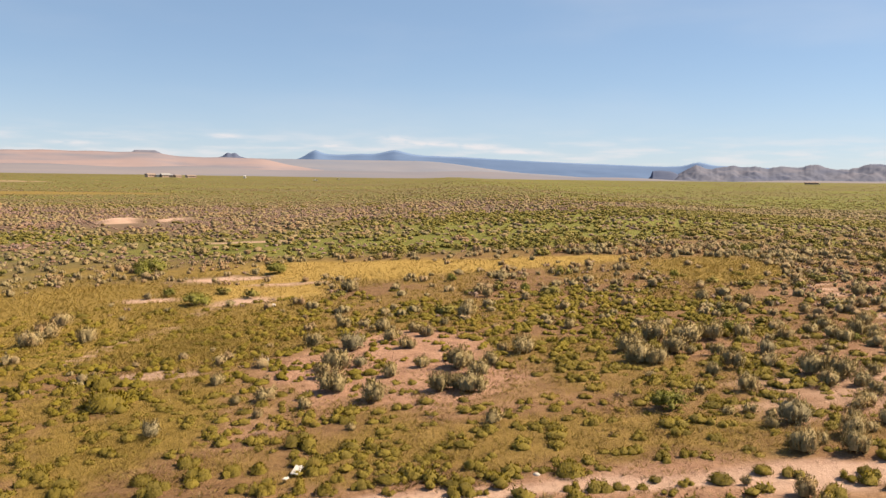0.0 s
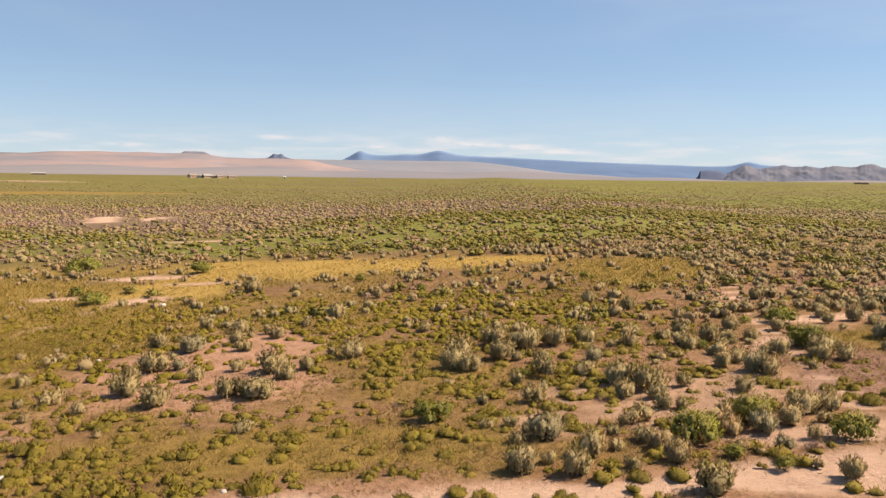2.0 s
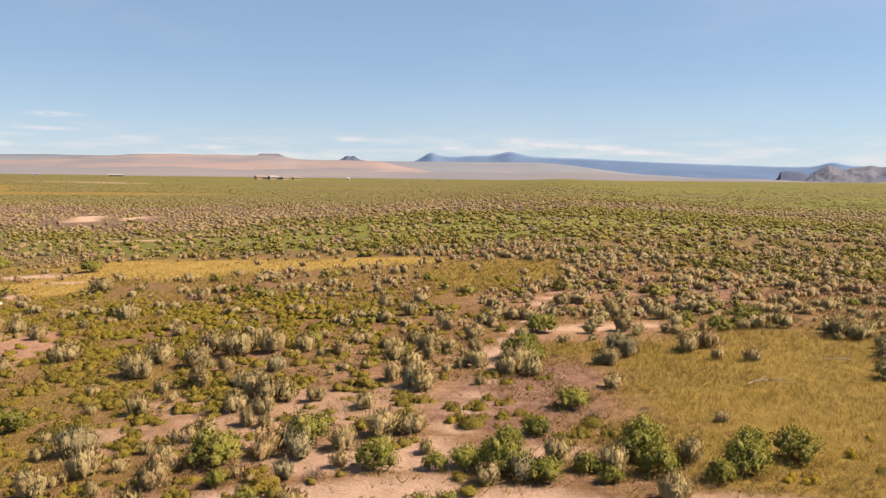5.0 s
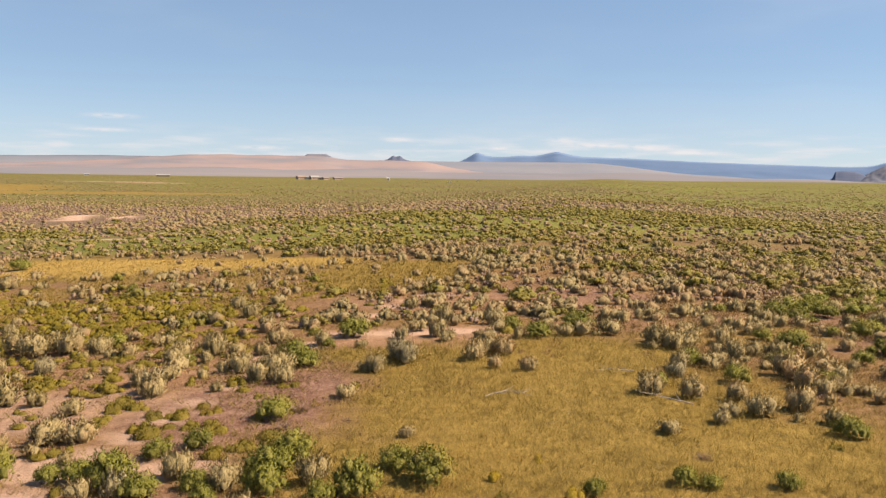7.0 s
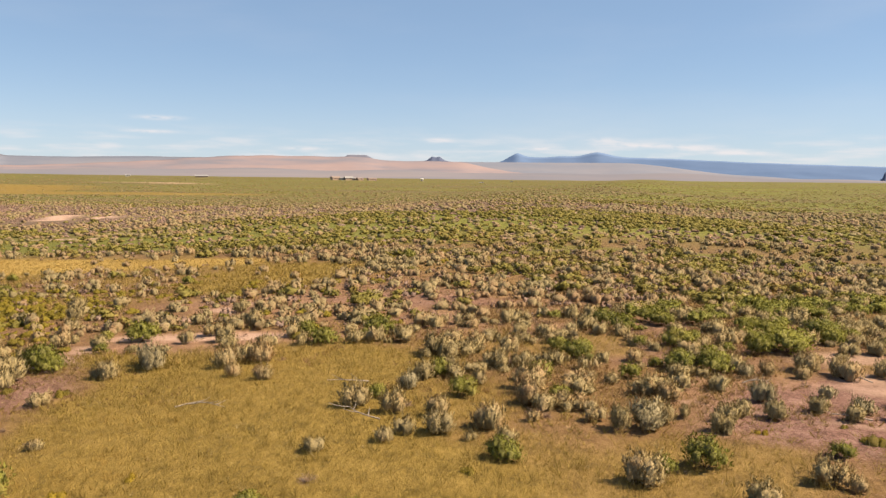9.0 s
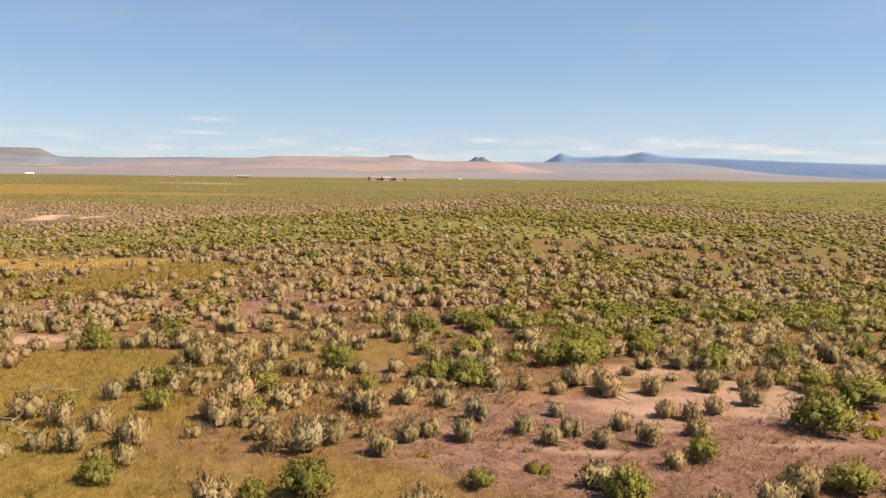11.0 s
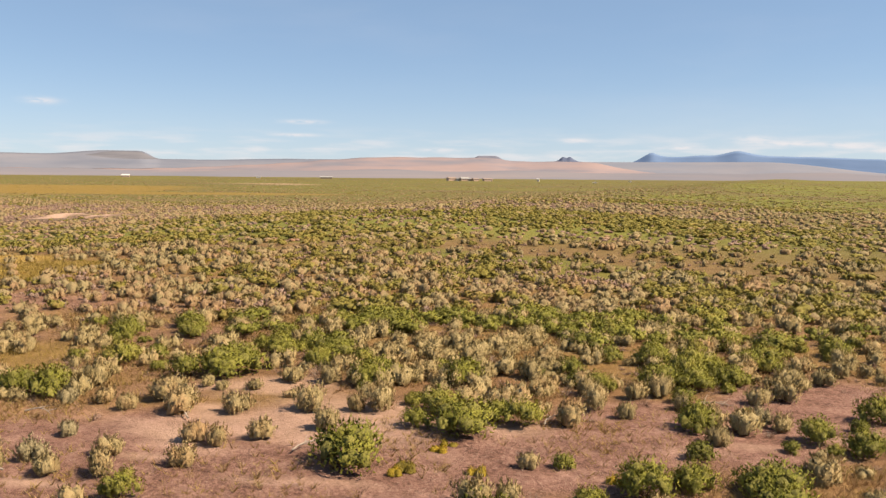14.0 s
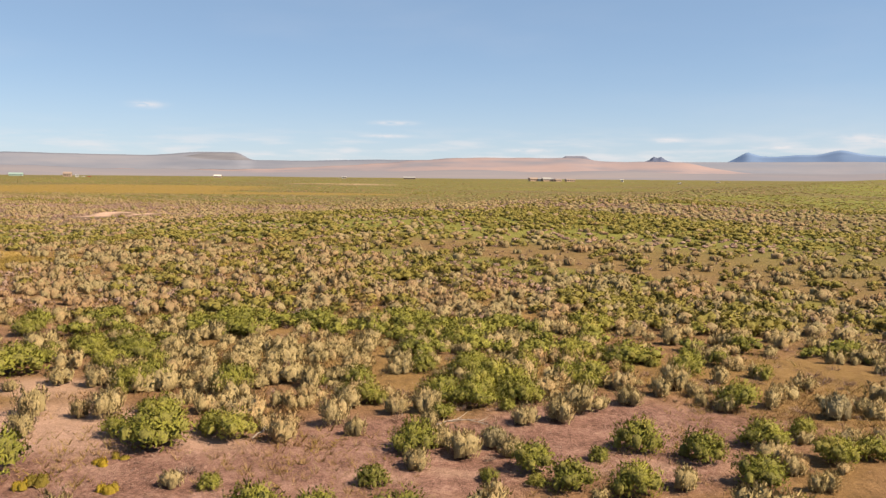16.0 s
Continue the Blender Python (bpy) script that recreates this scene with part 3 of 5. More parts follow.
def dead_shape(r, twigs, thick):
    """A leafless shrub: a spray of forked bare twigs."""
    d = dome_points(twigs, r, 0.1)
    start = d * r.uniform(0.0, 0.4, (twigs, 1)) * [1, 1, 0.8]
    end = d * r.uniform(0.6, 1.05, (twigs, 1)) * [1, 1, 0.85] + r.normal(size=(twigs, 3)) * 0.08
    end[:, 2] = np.maximum(end[:, 2], 0.05)
    n1 = across(start, end, r.normal(size=(twigs, 3)) * 0.5 + [0, 0, 0.7])
    V, F = blades(start, end, np.full(twigs, thick), r, n1)
    fork = start + (end - start) * r.uniform(0.4, 0.8, (twigs, 1))
    tip = fork + unit(end - start + r.normal(size=(twigs, 3)) * 0.5) * r.uniform(0.15, 0.35, (twigs, 1))
    n2 = across(fork, tip, r.normal(size=(twigs, 3)) * 0.5 + [0, 0, 0.7])
    V2, F2 = blades(fork, tip, np.full(twigs, thick * 0.7), r, n2)
    V, F = joined([(V, F), (V2, F2)])
    N = np.repeat(np.concatenate([n1, n2]), 3, 0)
    return V, F, np.c_[N, np.zeros(len(N))]


def tuft_shape(r, n, height, width, lean=0.45):
    a = r.uniform(0, 2 * np.pi, n)
    base = np.c_[np.cos(a), np.sin(a), np.zeros(n)] * r.uniform(0, 0.11, (n, 1))
    tip = base + np.c_[np.cos(a) * lean, np.sin(a) * lean, np.ones(n)] * r.uniform(0.5, 1, (n, 1)) * height + r.normal(size=(n, 3)) * 0.06
    n1 = across(base, tip, r.normal(size=(n, 3)) * 0.6 + [0, 0, 0.7])
    V, F = blades(base, tip, np.full(n, width), r, n1)
    return V, F, np.repeat(unit(n1 + [0, 0, 0.5]), 3, 0)


def set_out(shapes, x, y, wide, tall, r):
    """Copies of shapes, turned and scaled, joined into one set of arrays, standing on the ground."""
    Vs, Fs, Ns, n = [], [], [], 0
    pick = r.integers(0, len(shapes), len(x))
    turn = r.uniform(0, 2 * np.pi, len(x))
    z = ground_z(x, y)
    for i, (V, F, N) in enumerate(shapes):
        k = np.where(pick == i)[0]
        if len(k) == 0:
            continue
        c, s = np.cos(turn[k])[:, None], np.sin(turn[k])[:, None]
        w, h = wide[k][:, None], tall[k][:, None]
        X = (V[None, :, 0] * c - V[None, :, 1] * s) * w + x[k][:, None]
        Y = (V[None, :, 0] * s + V[None, :, 1] * c) * w + y[k][:, None]
        Z = V[None, :, 2] * h + z[k][:, None] - 0.02
        Vs.append(np.stack([X, Y, Z], -1).reshape(-1, 3))
        nx = N[None, :, 0] * c - N[None, :, 1] * s
        ny = N[None, :, 0] * s + N[None, :, 1] * c
        more = [np.broadcast_to(N[None, :, j], nx.shape) for j in range(2, N.shape[1])]
        Ns.append(np.stack([nx, ny] + more, -1).reshape(-1, N.shape[1]))
        Fs.append((F[None] + (np.arange(len(k)) * len(V))[:, None, None] + n).reshape(-1, 3))
        n += len(k) * len(V)
    return np.concatenate(Vs), np.concatenate(Fs), np.concatenate(Ns)


# ---- the ground: one sheet to the foot of the hills ----
def ground_sheet():
    ys = [-500, -200, -80, -30, -5, 8]
    step = 0.3
    while ys[-1] < 1750:
        ys.append(ys[-1] + step)
        step = max(0.3, (ys[-1] - 14) * 0.016)
    ys = np.array(ys)
    s = np.linspace(0, 1, 260)
    reach = np.maximum(ys, 0)
    left, right = -(45 + 2.1 * reach) - np.maximum(-ys, 0), 112 + 0.95 * reach + np.maximum(-ys, 0)
    X = left[:, None] + (right - left)[:, None] * s[None]
    Y = np.repeat(ys[:, None], len(s), 1)
    sand, pink, red, grass, gold = plan(X, Y)
    Z = ground_z(X, Y)
    near = 1 - smooth(60, 160, Y)
    Z = Z + near * (0.16 * (fbm(X, Y, 2.6, 21) - 0.5) * (1 - 0.8 * sand) + 0.06 * (value_noise(X, Y, 0.7, 22) - 0.5))
    Z = Z + 0.6 * spot(X, Y, -55.5, 142, 4, 4, 5, 0.8, 0.5, 3, 3) + 0.5 * spot(X, Y, -46.5, 143, 3.5, 4, 5, 0.8, 0.5, 5, 3)
    ruts = trail(X, Y, [(a, b + 0.75) for a, b in ROAD_WIDE], 0.3, 41) + trail(X, Y, [(a, b - 0.75) for a, b in ROAD_WIDE], 0.3, 42)
    Z = Z - 0.05 * near * sand * smooth(0.5, 1.0, sand) - 0.04 * near * np.clip(ruts, 0, 1)
    h, w = X.shape
    V = np.stack([X, Y, Z], -1).reshape(-1, 3)
    i = (np.arange(h - 1)[:, None] * w + np.arange(w - 1)[None]).reshape(-1)
    F = np.concatenate([np.stack([i, i + 1, i + w + 1], 1), np.stack([i, i + w + 1, i + w], 1)])
    me = fill_mesh("ground", V, F, None, M_GROUND)
    me.polygons.foreach_set("use_smooth", np.ones(len(F), bool))
    far = smooth(62, 125, np.hypot(X - 40, Y - 10)) * (1 - 0.75 * grey_belt(X, Y))
    green = green_flat(X, Y)
    for name, mask in (("green", green), ("belt", grey_belt(X, Y)), ("sand", sand), ("pink", pink), ("red", red), ("grass", grass), ("gold", gold), ("far", far)):
        a = me.attributes.new(name, "FLOAT", "POINT")
        a.data.foreach_set("value", mask.astype(np.float32).ravel())
    return tagged(new("ground", me), "dry sandy desert plain with scrub, bare soil and yellow grass", "ground", kind="structure")


ground_sheet()


# ---- distant land ----
def arc(name, az0, az1, near_r, far_r, height, material, label, steps=260, rows=14, foot=None, broken=0.10, cell=3.0):
    """A range of far land between two bearings (degrees from +y towards +x), rising from near_r to a crest at far_r.
    height(az) is the crest's angle over the eye in degrees; foot(az) that of its lower edge."""
    az = np.linspace(az0, az1, steps)
    k = np.linspace(0, 1, rows)
    A, K = np.meshgrid(az, k)
    r = near_r + (far_r - near_r) * K
    lo = foot(A) if foot else np.full(A.shape, 0.0)
    hi = np.maximum(height(A), lo + 0.005)
    rough = (fbm(A * 1.2 + K * cell * 2.3, K * cell * 3, cell, 31) - 0.5) * broken * (hi - lo) * np.sin(np.pi * K)
    e = lo + (hi - lo) * (K ** 1.0) + rough
    X = 40 + r * np.sin(np.radians(A))
    Y = 15 + r * np.cos(np.radians(A))
    Z = 7.1 + r * np.tan(np.radians(e))
    back = np.stack([40 + (far_r + 60) * np.sin(np.radians(az)), 15 + (far_r + 60) * np.cos(np.radians(az)), 7.0 + (far_r + 60) * np.tan(np.radians(lo[0]))], -1)
    V = np.concatenate([np.stack([X, Y, Z], -1).reshape(-1, 3), back])
    i = (np.arange(rows)[:, None] * steps + np.arange(steps - 1)[None]).reshape(-1)
    F = np.concatenate([np.stack([i, i + 1, i + steps + 1], 1), np.stack([i, i + steps + 1, i + steps], 1)])
    me = fill_mesh(name, V, F, None, material)
    me.polygons.foreach_set("use_smooth", np.ones(len(F), bool))
    return tagged(new(name, me), label, "distant land", kind="structure")


def hump(a, c, w, h, p=2.0):
    """A rounded rise at bearing c."""
    return h * np.exp(-np.abs((a - c) / w) ** p)


def rugged(a, size, amount, seed):
    """An uneven crest: rises and falls over so many degrees."""
    return amount * (fbm(a, 0 * a + seed, size, seed) - 0.5)


def shelf(a, c0, c1, h, e0, e1):
    """A flat-topped rise between two bearings with end slopes e0, e1 degrees wide."""
    return h * smooth(c0 - e0, c0, a) * (1 - smooth(c1, c1 + e1, a))


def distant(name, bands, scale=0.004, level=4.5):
    """Far land with the haze of distance painted into its base colours, which run in level streaks."""
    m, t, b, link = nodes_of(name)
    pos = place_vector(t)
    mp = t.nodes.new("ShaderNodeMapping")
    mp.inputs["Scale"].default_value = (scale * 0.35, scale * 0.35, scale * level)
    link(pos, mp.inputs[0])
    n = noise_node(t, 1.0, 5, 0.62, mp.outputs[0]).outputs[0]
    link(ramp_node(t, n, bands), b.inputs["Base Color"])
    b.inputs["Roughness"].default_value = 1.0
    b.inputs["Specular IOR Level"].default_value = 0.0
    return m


# aerial haze painted into these colours: bluer and greyer than the bare land
M_FAN = distant("hazy_pale_fan_land", [(0.3, (0.142, 0.158, 0.201)), (0.5, (0.161, 0.169, 0.203)), (0.7, (0.186, 0.183, 0.206))])
M_NEAR_FAN = distant("hazy_near_fan_land", [(0.3, (0.129, 0.139, 0.173)), (0.48, (0.154, 0.152, 0.176)), (0.7, (0.180, 0.166, 0.177))])
M_PINK = distant("hazy_pink_slope", [(0.36, (0.143, 0.145, 0.174)), (0.46, (0.194, 0.165, 0.178)), (0.56, (0.223, 0.177, 0.178)), (0.7, (0.242, 0.188, 0.186))])
M_GREY_MESA = distant("hazy_mesa_slope", [(0.3, (0.107, 0.122, 0.161)), (0.5, (0.135, 0.146, 0.181)), (0.7, (0.167, 0.168, 0.193))])
M_BLUE = distant("hazy_blue_mountain", [(0.3, (0.109, 0.166, 0.279)), (0.55, (0.123, 0.184, 0.307)), (0.75, (0.146, 0.212, 0.330))])
M_ROCK = distant("hazy_dark_rock", [(0.3, (0.083, 0.095, 0.139)), (0.55, (0.113, 0.120, 0.155)), (0.75, (0.149, 0.146, 0.177))], scale=0.02, level=0.8)
M_CLIFF = distant("hazy_grey_cliff", [(0.3, (0.098, 0.101, 0.121)), (0.7, (0.135, 0.137, 0.155))], scale=0.02)
M_BUTTE = distant("hazy_butte_rock", [(0.3, (0.062, 0.079, 0.132)), (0.7, (0.084, 0.100, 0.151))], scale=0.02)

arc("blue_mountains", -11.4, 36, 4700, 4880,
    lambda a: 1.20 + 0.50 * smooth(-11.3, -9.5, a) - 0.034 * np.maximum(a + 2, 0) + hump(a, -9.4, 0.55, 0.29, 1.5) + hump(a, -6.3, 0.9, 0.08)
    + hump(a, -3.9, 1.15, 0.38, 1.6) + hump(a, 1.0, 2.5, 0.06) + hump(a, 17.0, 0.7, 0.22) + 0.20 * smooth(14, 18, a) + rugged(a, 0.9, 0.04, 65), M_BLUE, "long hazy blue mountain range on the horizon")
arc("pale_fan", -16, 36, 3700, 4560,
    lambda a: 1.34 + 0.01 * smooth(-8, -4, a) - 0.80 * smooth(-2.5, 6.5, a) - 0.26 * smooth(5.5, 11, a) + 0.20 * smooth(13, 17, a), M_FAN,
    "pale hazy slopes rising to the foot of the mountains")
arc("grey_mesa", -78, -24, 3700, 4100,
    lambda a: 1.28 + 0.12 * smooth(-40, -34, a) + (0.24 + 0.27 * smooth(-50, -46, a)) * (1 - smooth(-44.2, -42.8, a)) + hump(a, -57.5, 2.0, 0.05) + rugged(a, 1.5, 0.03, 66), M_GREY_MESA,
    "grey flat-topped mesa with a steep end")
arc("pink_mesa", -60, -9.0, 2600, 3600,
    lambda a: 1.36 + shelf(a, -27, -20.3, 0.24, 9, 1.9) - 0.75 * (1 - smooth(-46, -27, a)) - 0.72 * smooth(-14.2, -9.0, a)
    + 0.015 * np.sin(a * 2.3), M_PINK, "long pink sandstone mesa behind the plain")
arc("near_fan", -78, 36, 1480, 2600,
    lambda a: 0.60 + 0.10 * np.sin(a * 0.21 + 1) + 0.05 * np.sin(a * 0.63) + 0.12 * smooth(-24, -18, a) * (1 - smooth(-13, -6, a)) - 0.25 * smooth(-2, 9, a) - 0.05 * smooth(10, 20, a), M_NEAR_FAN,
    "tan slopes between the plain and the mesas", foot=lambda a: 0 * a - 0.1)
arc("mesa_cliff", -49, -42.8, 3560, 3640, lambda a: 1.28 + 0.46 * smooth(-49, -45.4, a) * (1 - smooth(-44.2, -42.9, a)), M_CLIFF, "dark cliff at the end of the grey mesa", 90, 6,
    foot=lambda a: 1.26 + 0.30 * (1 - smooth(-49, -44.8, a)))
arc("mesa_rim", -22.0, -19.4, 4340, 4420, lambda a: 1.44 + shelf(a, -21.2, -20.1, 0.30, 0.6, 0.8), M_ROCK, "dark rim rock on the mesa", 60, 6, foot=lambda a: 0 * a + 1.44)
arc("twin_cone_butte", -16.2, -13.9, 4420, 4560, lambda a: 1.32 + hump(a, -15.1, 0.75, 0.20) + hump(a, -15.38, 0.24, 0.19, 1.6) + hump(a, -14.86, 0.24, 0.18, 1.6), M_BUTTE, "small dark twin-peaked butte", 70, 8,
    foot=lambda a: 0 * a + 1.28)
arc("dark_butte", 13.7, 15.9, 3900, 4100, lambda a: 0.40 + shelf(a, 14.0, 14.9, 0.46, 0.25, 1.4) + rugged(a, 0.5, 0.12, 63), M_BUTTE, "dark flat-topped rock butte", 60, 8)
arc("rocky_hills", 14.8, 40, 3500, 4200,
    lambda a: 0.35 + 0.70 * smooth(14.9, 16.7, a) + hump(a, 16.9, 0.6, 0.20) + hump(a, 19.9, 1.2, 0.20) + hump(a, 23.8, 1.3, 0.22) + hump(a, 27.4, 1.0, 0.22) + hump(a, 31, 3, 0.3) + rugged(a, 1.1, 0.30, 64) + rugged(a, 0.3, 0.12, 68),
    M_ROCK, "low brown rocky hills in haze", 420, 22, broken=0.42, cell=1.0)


# ---- plants set out by place: x, y, radius in metres ----
SAGE_A = [(-28.0, 93.3, 0.89), (-26.6, 56.2, 0.70), (-25.9, 52.7, 0.93), (-25.9, 50.3, 0.84), (-22.5, 50.8, 0.66), (-11.8, 32.3, 0.44), (-11.1, 39.4, 0.38), (-9.3, 36.1, 0.26), (-7.8, 34.0, 0.27), (-7.5, 46.7, 0.60), (-7.4, 65.1, 0.83), (-6.3, 51.2, 0.51), (-6.0, 34.9, 0.35), (-5.9, 39.7, 0.51), (-5.4, 41.3, 0.77), (-5.0, 37.2, 0.72), (-4.9, 45.2, 0.77), (-4.2, 41.4, 0.35), (-3.6, 49.7, 0.53), (-3.0, 46.8, 0.50), (-2.9, 35.4, 0.61), (-2.5, 39.0, 0.44), (-1.9, 44.7, 0.51), (-1.6, 48.7, 0.45), (-1.0, 40.5, 0.40), (-0.8, 47.4, 0.50), (-0.1, 36.2, 0.54), (0.2, 50.3, 0.32), (0.6, 36.2, 0.46), (1.0, 40.0, 0.85)]
SAGE_B = [(1.5, 35.9, 0.69), (1.6, 52.5, 0.67), (1.9, 38.6, 0.52), (2.5, 40.2, 0.43), (3.3, 42.7, 0.33), (3.4, 59.1, 0.42), (4.4, 42.2, 0.66), (7.6, 47.4, 0.41), (9.5, 24.3, 0.17), (9.6, 38.9, 0.68), (9.8, 41.1, 0.69), (10.3, 38.4, 0.63), (10.8, 23.2, 0.39), (11.0, 33.6, 0.28), (11.5, 43.2, 0.88), (11.8, 40.6, 0.69), (12.1, 29.0, 0.29), (12.3, 26.5, 0.52), (12.4, 36.2, 0.33), (12.5, 40.1, 0.30), (12.6, 30.1, 0.23), (12.9, 33.5, 0.46), (13.1, 27.1, 0.26), (13.1, 29.4, 0.64), (13.1, 42.3, 0.85), (13.2, 43.4, 0.54), (13.6, 39.5, 0.44), (13.6, 37.0, 0.56), (13.8, 26.2, 0.45), (14.4, 27.7, 0.51)]
SAGE_C = [(14.5, 42.8, 0.72), (15.4, 29.5, 0.26), (15.5, 26.4, 0.29), (16.0, 39.2, 0.46), (16.1, 42.7, 0.55), (16.3, 28.8, 0.35), (16.5, 33.7, 0.48), (16.7, 35.5, 0.66), (17.0, 27.0, 0.46), (17.5, 34.7, 0.77), (17.5, 53.9, 0.48), (17.6, 32.0, 0.38), (17.7, 33.4, 0.43), (18.3, 31.9, 0.28), (19.0, 34.9, 0.37), (19.2, 29.1, 0.36), (19.5, 51.1, 0.47), (19.7, 31.1, 0.39), (20.3, 29.3, 0.47), (20.4, 27.7, 0.30), (20.7, 41.0, 0.45), (20.9, 26.2, 0.14), (21.0, 44.0, 0.41), (21.1, 34.0, 0.40), (21.3, 37.7, 0.40), (21.4, 30.1, 0.46), (21.5, 25.3, 0.38), (21.7, 28.6, 0.26), (21.9, 42.4, 0.57), (21.9, 48.1, 0.44)]
SAGE_D = [(22.2, 41.1, 0.32), (22.3, 31.2, 0.56), (22.3, 36.8, 0.48), (22.8, 36.2, 0.52), (23.3, 31.4, 0.45), (23.8, 39.7, 0.33), (23.8, 45.0, 0.50), (24.0, 29.7, 0.24), (24.1, 42.6, 0.38), (24.4, 39.7, 0.45), (24.9, 36.9, 0.25), (25.8, 38.4, 0.47), (26.0, 44.7, 0.40), (26.1, 39.2, 0.69), (26.8, 38.4, 0.47), (26.9, 27.8, 0.41), (27.8, 29.1, 0.43), (27.9, 53.8, 0.43), (29.3, 28.6, 0.39), (29.3, 46.3, 0.36), (29.4, 40.1, 0.31), (29.9, 40.1, 0.42), (30.2, 42.3, 0.55), (30.5, 50.3, 0.49), (30.7, 41.7, 0.52), (30.9, 46.9, 0.48), (31.5, 29.4, 0.50), (33.3, 42.7, 0.50), (33.6, 43.5, 0.56), (34.3, 41.4, 0.30)]
SAGE_E = [(34.4, 43.6, 0.47), (34.6, 46.8, 0.37), (35.6, 41.2, 0.36), (40.1, 38.9, 0.51), (40.7, 46.6, 0.58), (41.2, 41.4, 0.37), (41.3, 42.6, 0.46), (41.3, 46.3, 0.50), (41.5, 38.7, 0.43), (41.9, 44.3, 0.39), (42.1, 36.0, 0.31), (42.9, 38.7, 0.39), (43.4, 37.1, 0.51), (43.7, 44.9, 0.57), (44.5, 45.5, 0.42), (44.8, 37.9, 0.51), (45.3, 42.3, 0.75), (45.5, 40.8, 0.49), (46.0, 40.2, 0.41), (47.5, 47.2, 0.32), (48.0, 44.2, 0.29), (48.5, 39.1, 0.46), (48.7, 47.7, 0.36), (49.3, 39.4, 0.61), (49.8, 40.0, 0.36), (50.0, 42.6, 0.41), (50.2, 45.8, 0.34), (50.4, 40.8, 0.25), (51.0, 48.0, 0.49), (51.4, 39.5, 0.39)]
SAGE_F = [(51.7, 40.8, 0.36), (51.9, 48.8, 0.49), (52.2, 41.6, 0.35), (52.8, 46.8, 0.32), (53.1, 43.5, 0.43), (53.2, 41.6, 0.38), (53.7, 47.5, 0.37), (54.7, 42.7, 0.36), (54.9, 47.2, 0.36), (55.3, 44.7, 0.29), (55.3, 48.6, 0.58), (55.6, 42.1, 0.33), (56.0, 43.0, 0.39), (56.3, 48.2, 0.43), (56.6, 47.6, 0.50), (57.0, 42.6, 0.35), (57.4, 44.1, 0.37), (58.0, 48.5, 0.48), (58.2, 43.1, 0.41), (58.6, 46.0, 0.38), (58.8, 52.7, 0.45), (59.3, 46.0, 0.34), (59.6, 44.4, 0.38), (59.6, 54.6, 0.27), (59.8, 49.7, 0.49), (60.1, 47.0, 0.37), (61.1, 50.4, 0.31), (61.3, 48.5, 0.39), (61.8, 50.9, 0.56), (62.7, 53.1, 0.33)]
SAGE_G = [(67.0, 45.5, 0.44), (67.0, 55.7, 0.41), (67.4, 52.2, 0.47), (67.4, 48.3, 0.28), (67.7, 45.8, 0.35), (67.8, 54.1, 0.49), (68.6, 55.9, 0.39), (68.8, 53.6, 0.30), (69.3, 56.7, 0.49), (70.2, 55.3, 0.32), (71.3, 54.1, 0.39), (71.6, 52.4, 0.37), (72.2, 53.8, 0.48), (72.4, 57.1, 0.43), (72.6, 54.9, 0.36), (73.2, 54.6, 0.35), (73.2, 58.0, 0.46), (73.2, 59.3, 0.55), (74.4, 60.9, 0.43), (75.0, 62.5, 0.40), (75.1, 63.6, 0.52), (75.9, 63.0, 0.32), (76.4, 62.2, 0.24), (77.7, 54.8, 0.34), (78.4, 63.2, 0.46), (79.0, 65.9, 0.44), (79.8, 57.2, 0.37), (80.3, 63.0, 0.49), (80.5, 56.4, 0.38), (81.4, 63.7, 0.36)]
SAGE = SAGE_A + SAGE_B + SAGE_C + SAGE_D + SAGE_E + SAGE_F + SAGE_G
GREASEWOOD_A = [(-29.5, 81.8, 1.83), (-29.3, 78.9, 0.88), (-22.6, 66.6, 0.59), (-18.9, 62.1, 1.14), (-15.8, 76.7, 1.10), (0.8, 67.1, 0.47), (6.3, 60.6, 0.47), (17.9, 28.7, 0.91), (18.4, 63.8, 0.42), (18.7, 27.1, 0.33), (22.8, 28.5, 0.67), (23.3, 25.2, 0.41), (24.5, 28.5, 0.41), (24.6, 25.2, 0.48), (25.2, 25.7, 0.40), (25.3, 28.6, 0.50), (25.9, 29.1, 0.46), (26.3, 28.4, 0.72), (26.4, 30.5, 0.47), (27.2, 31.3, 0.46), (27.5, 27.8, 0.53), (28.3, 34.2, 0.62), (28.6, 28.5, 0.43), (29.2, 27.7, 0.36), (29.6, 78.8, 0.59), (30.1, 29.5, 0.74), (30.3, 30.8, 0.64), (30.5, 28.5, 0.56), (32.0, 28.1, 0.42), (32.7, 28.8, 0.65)]
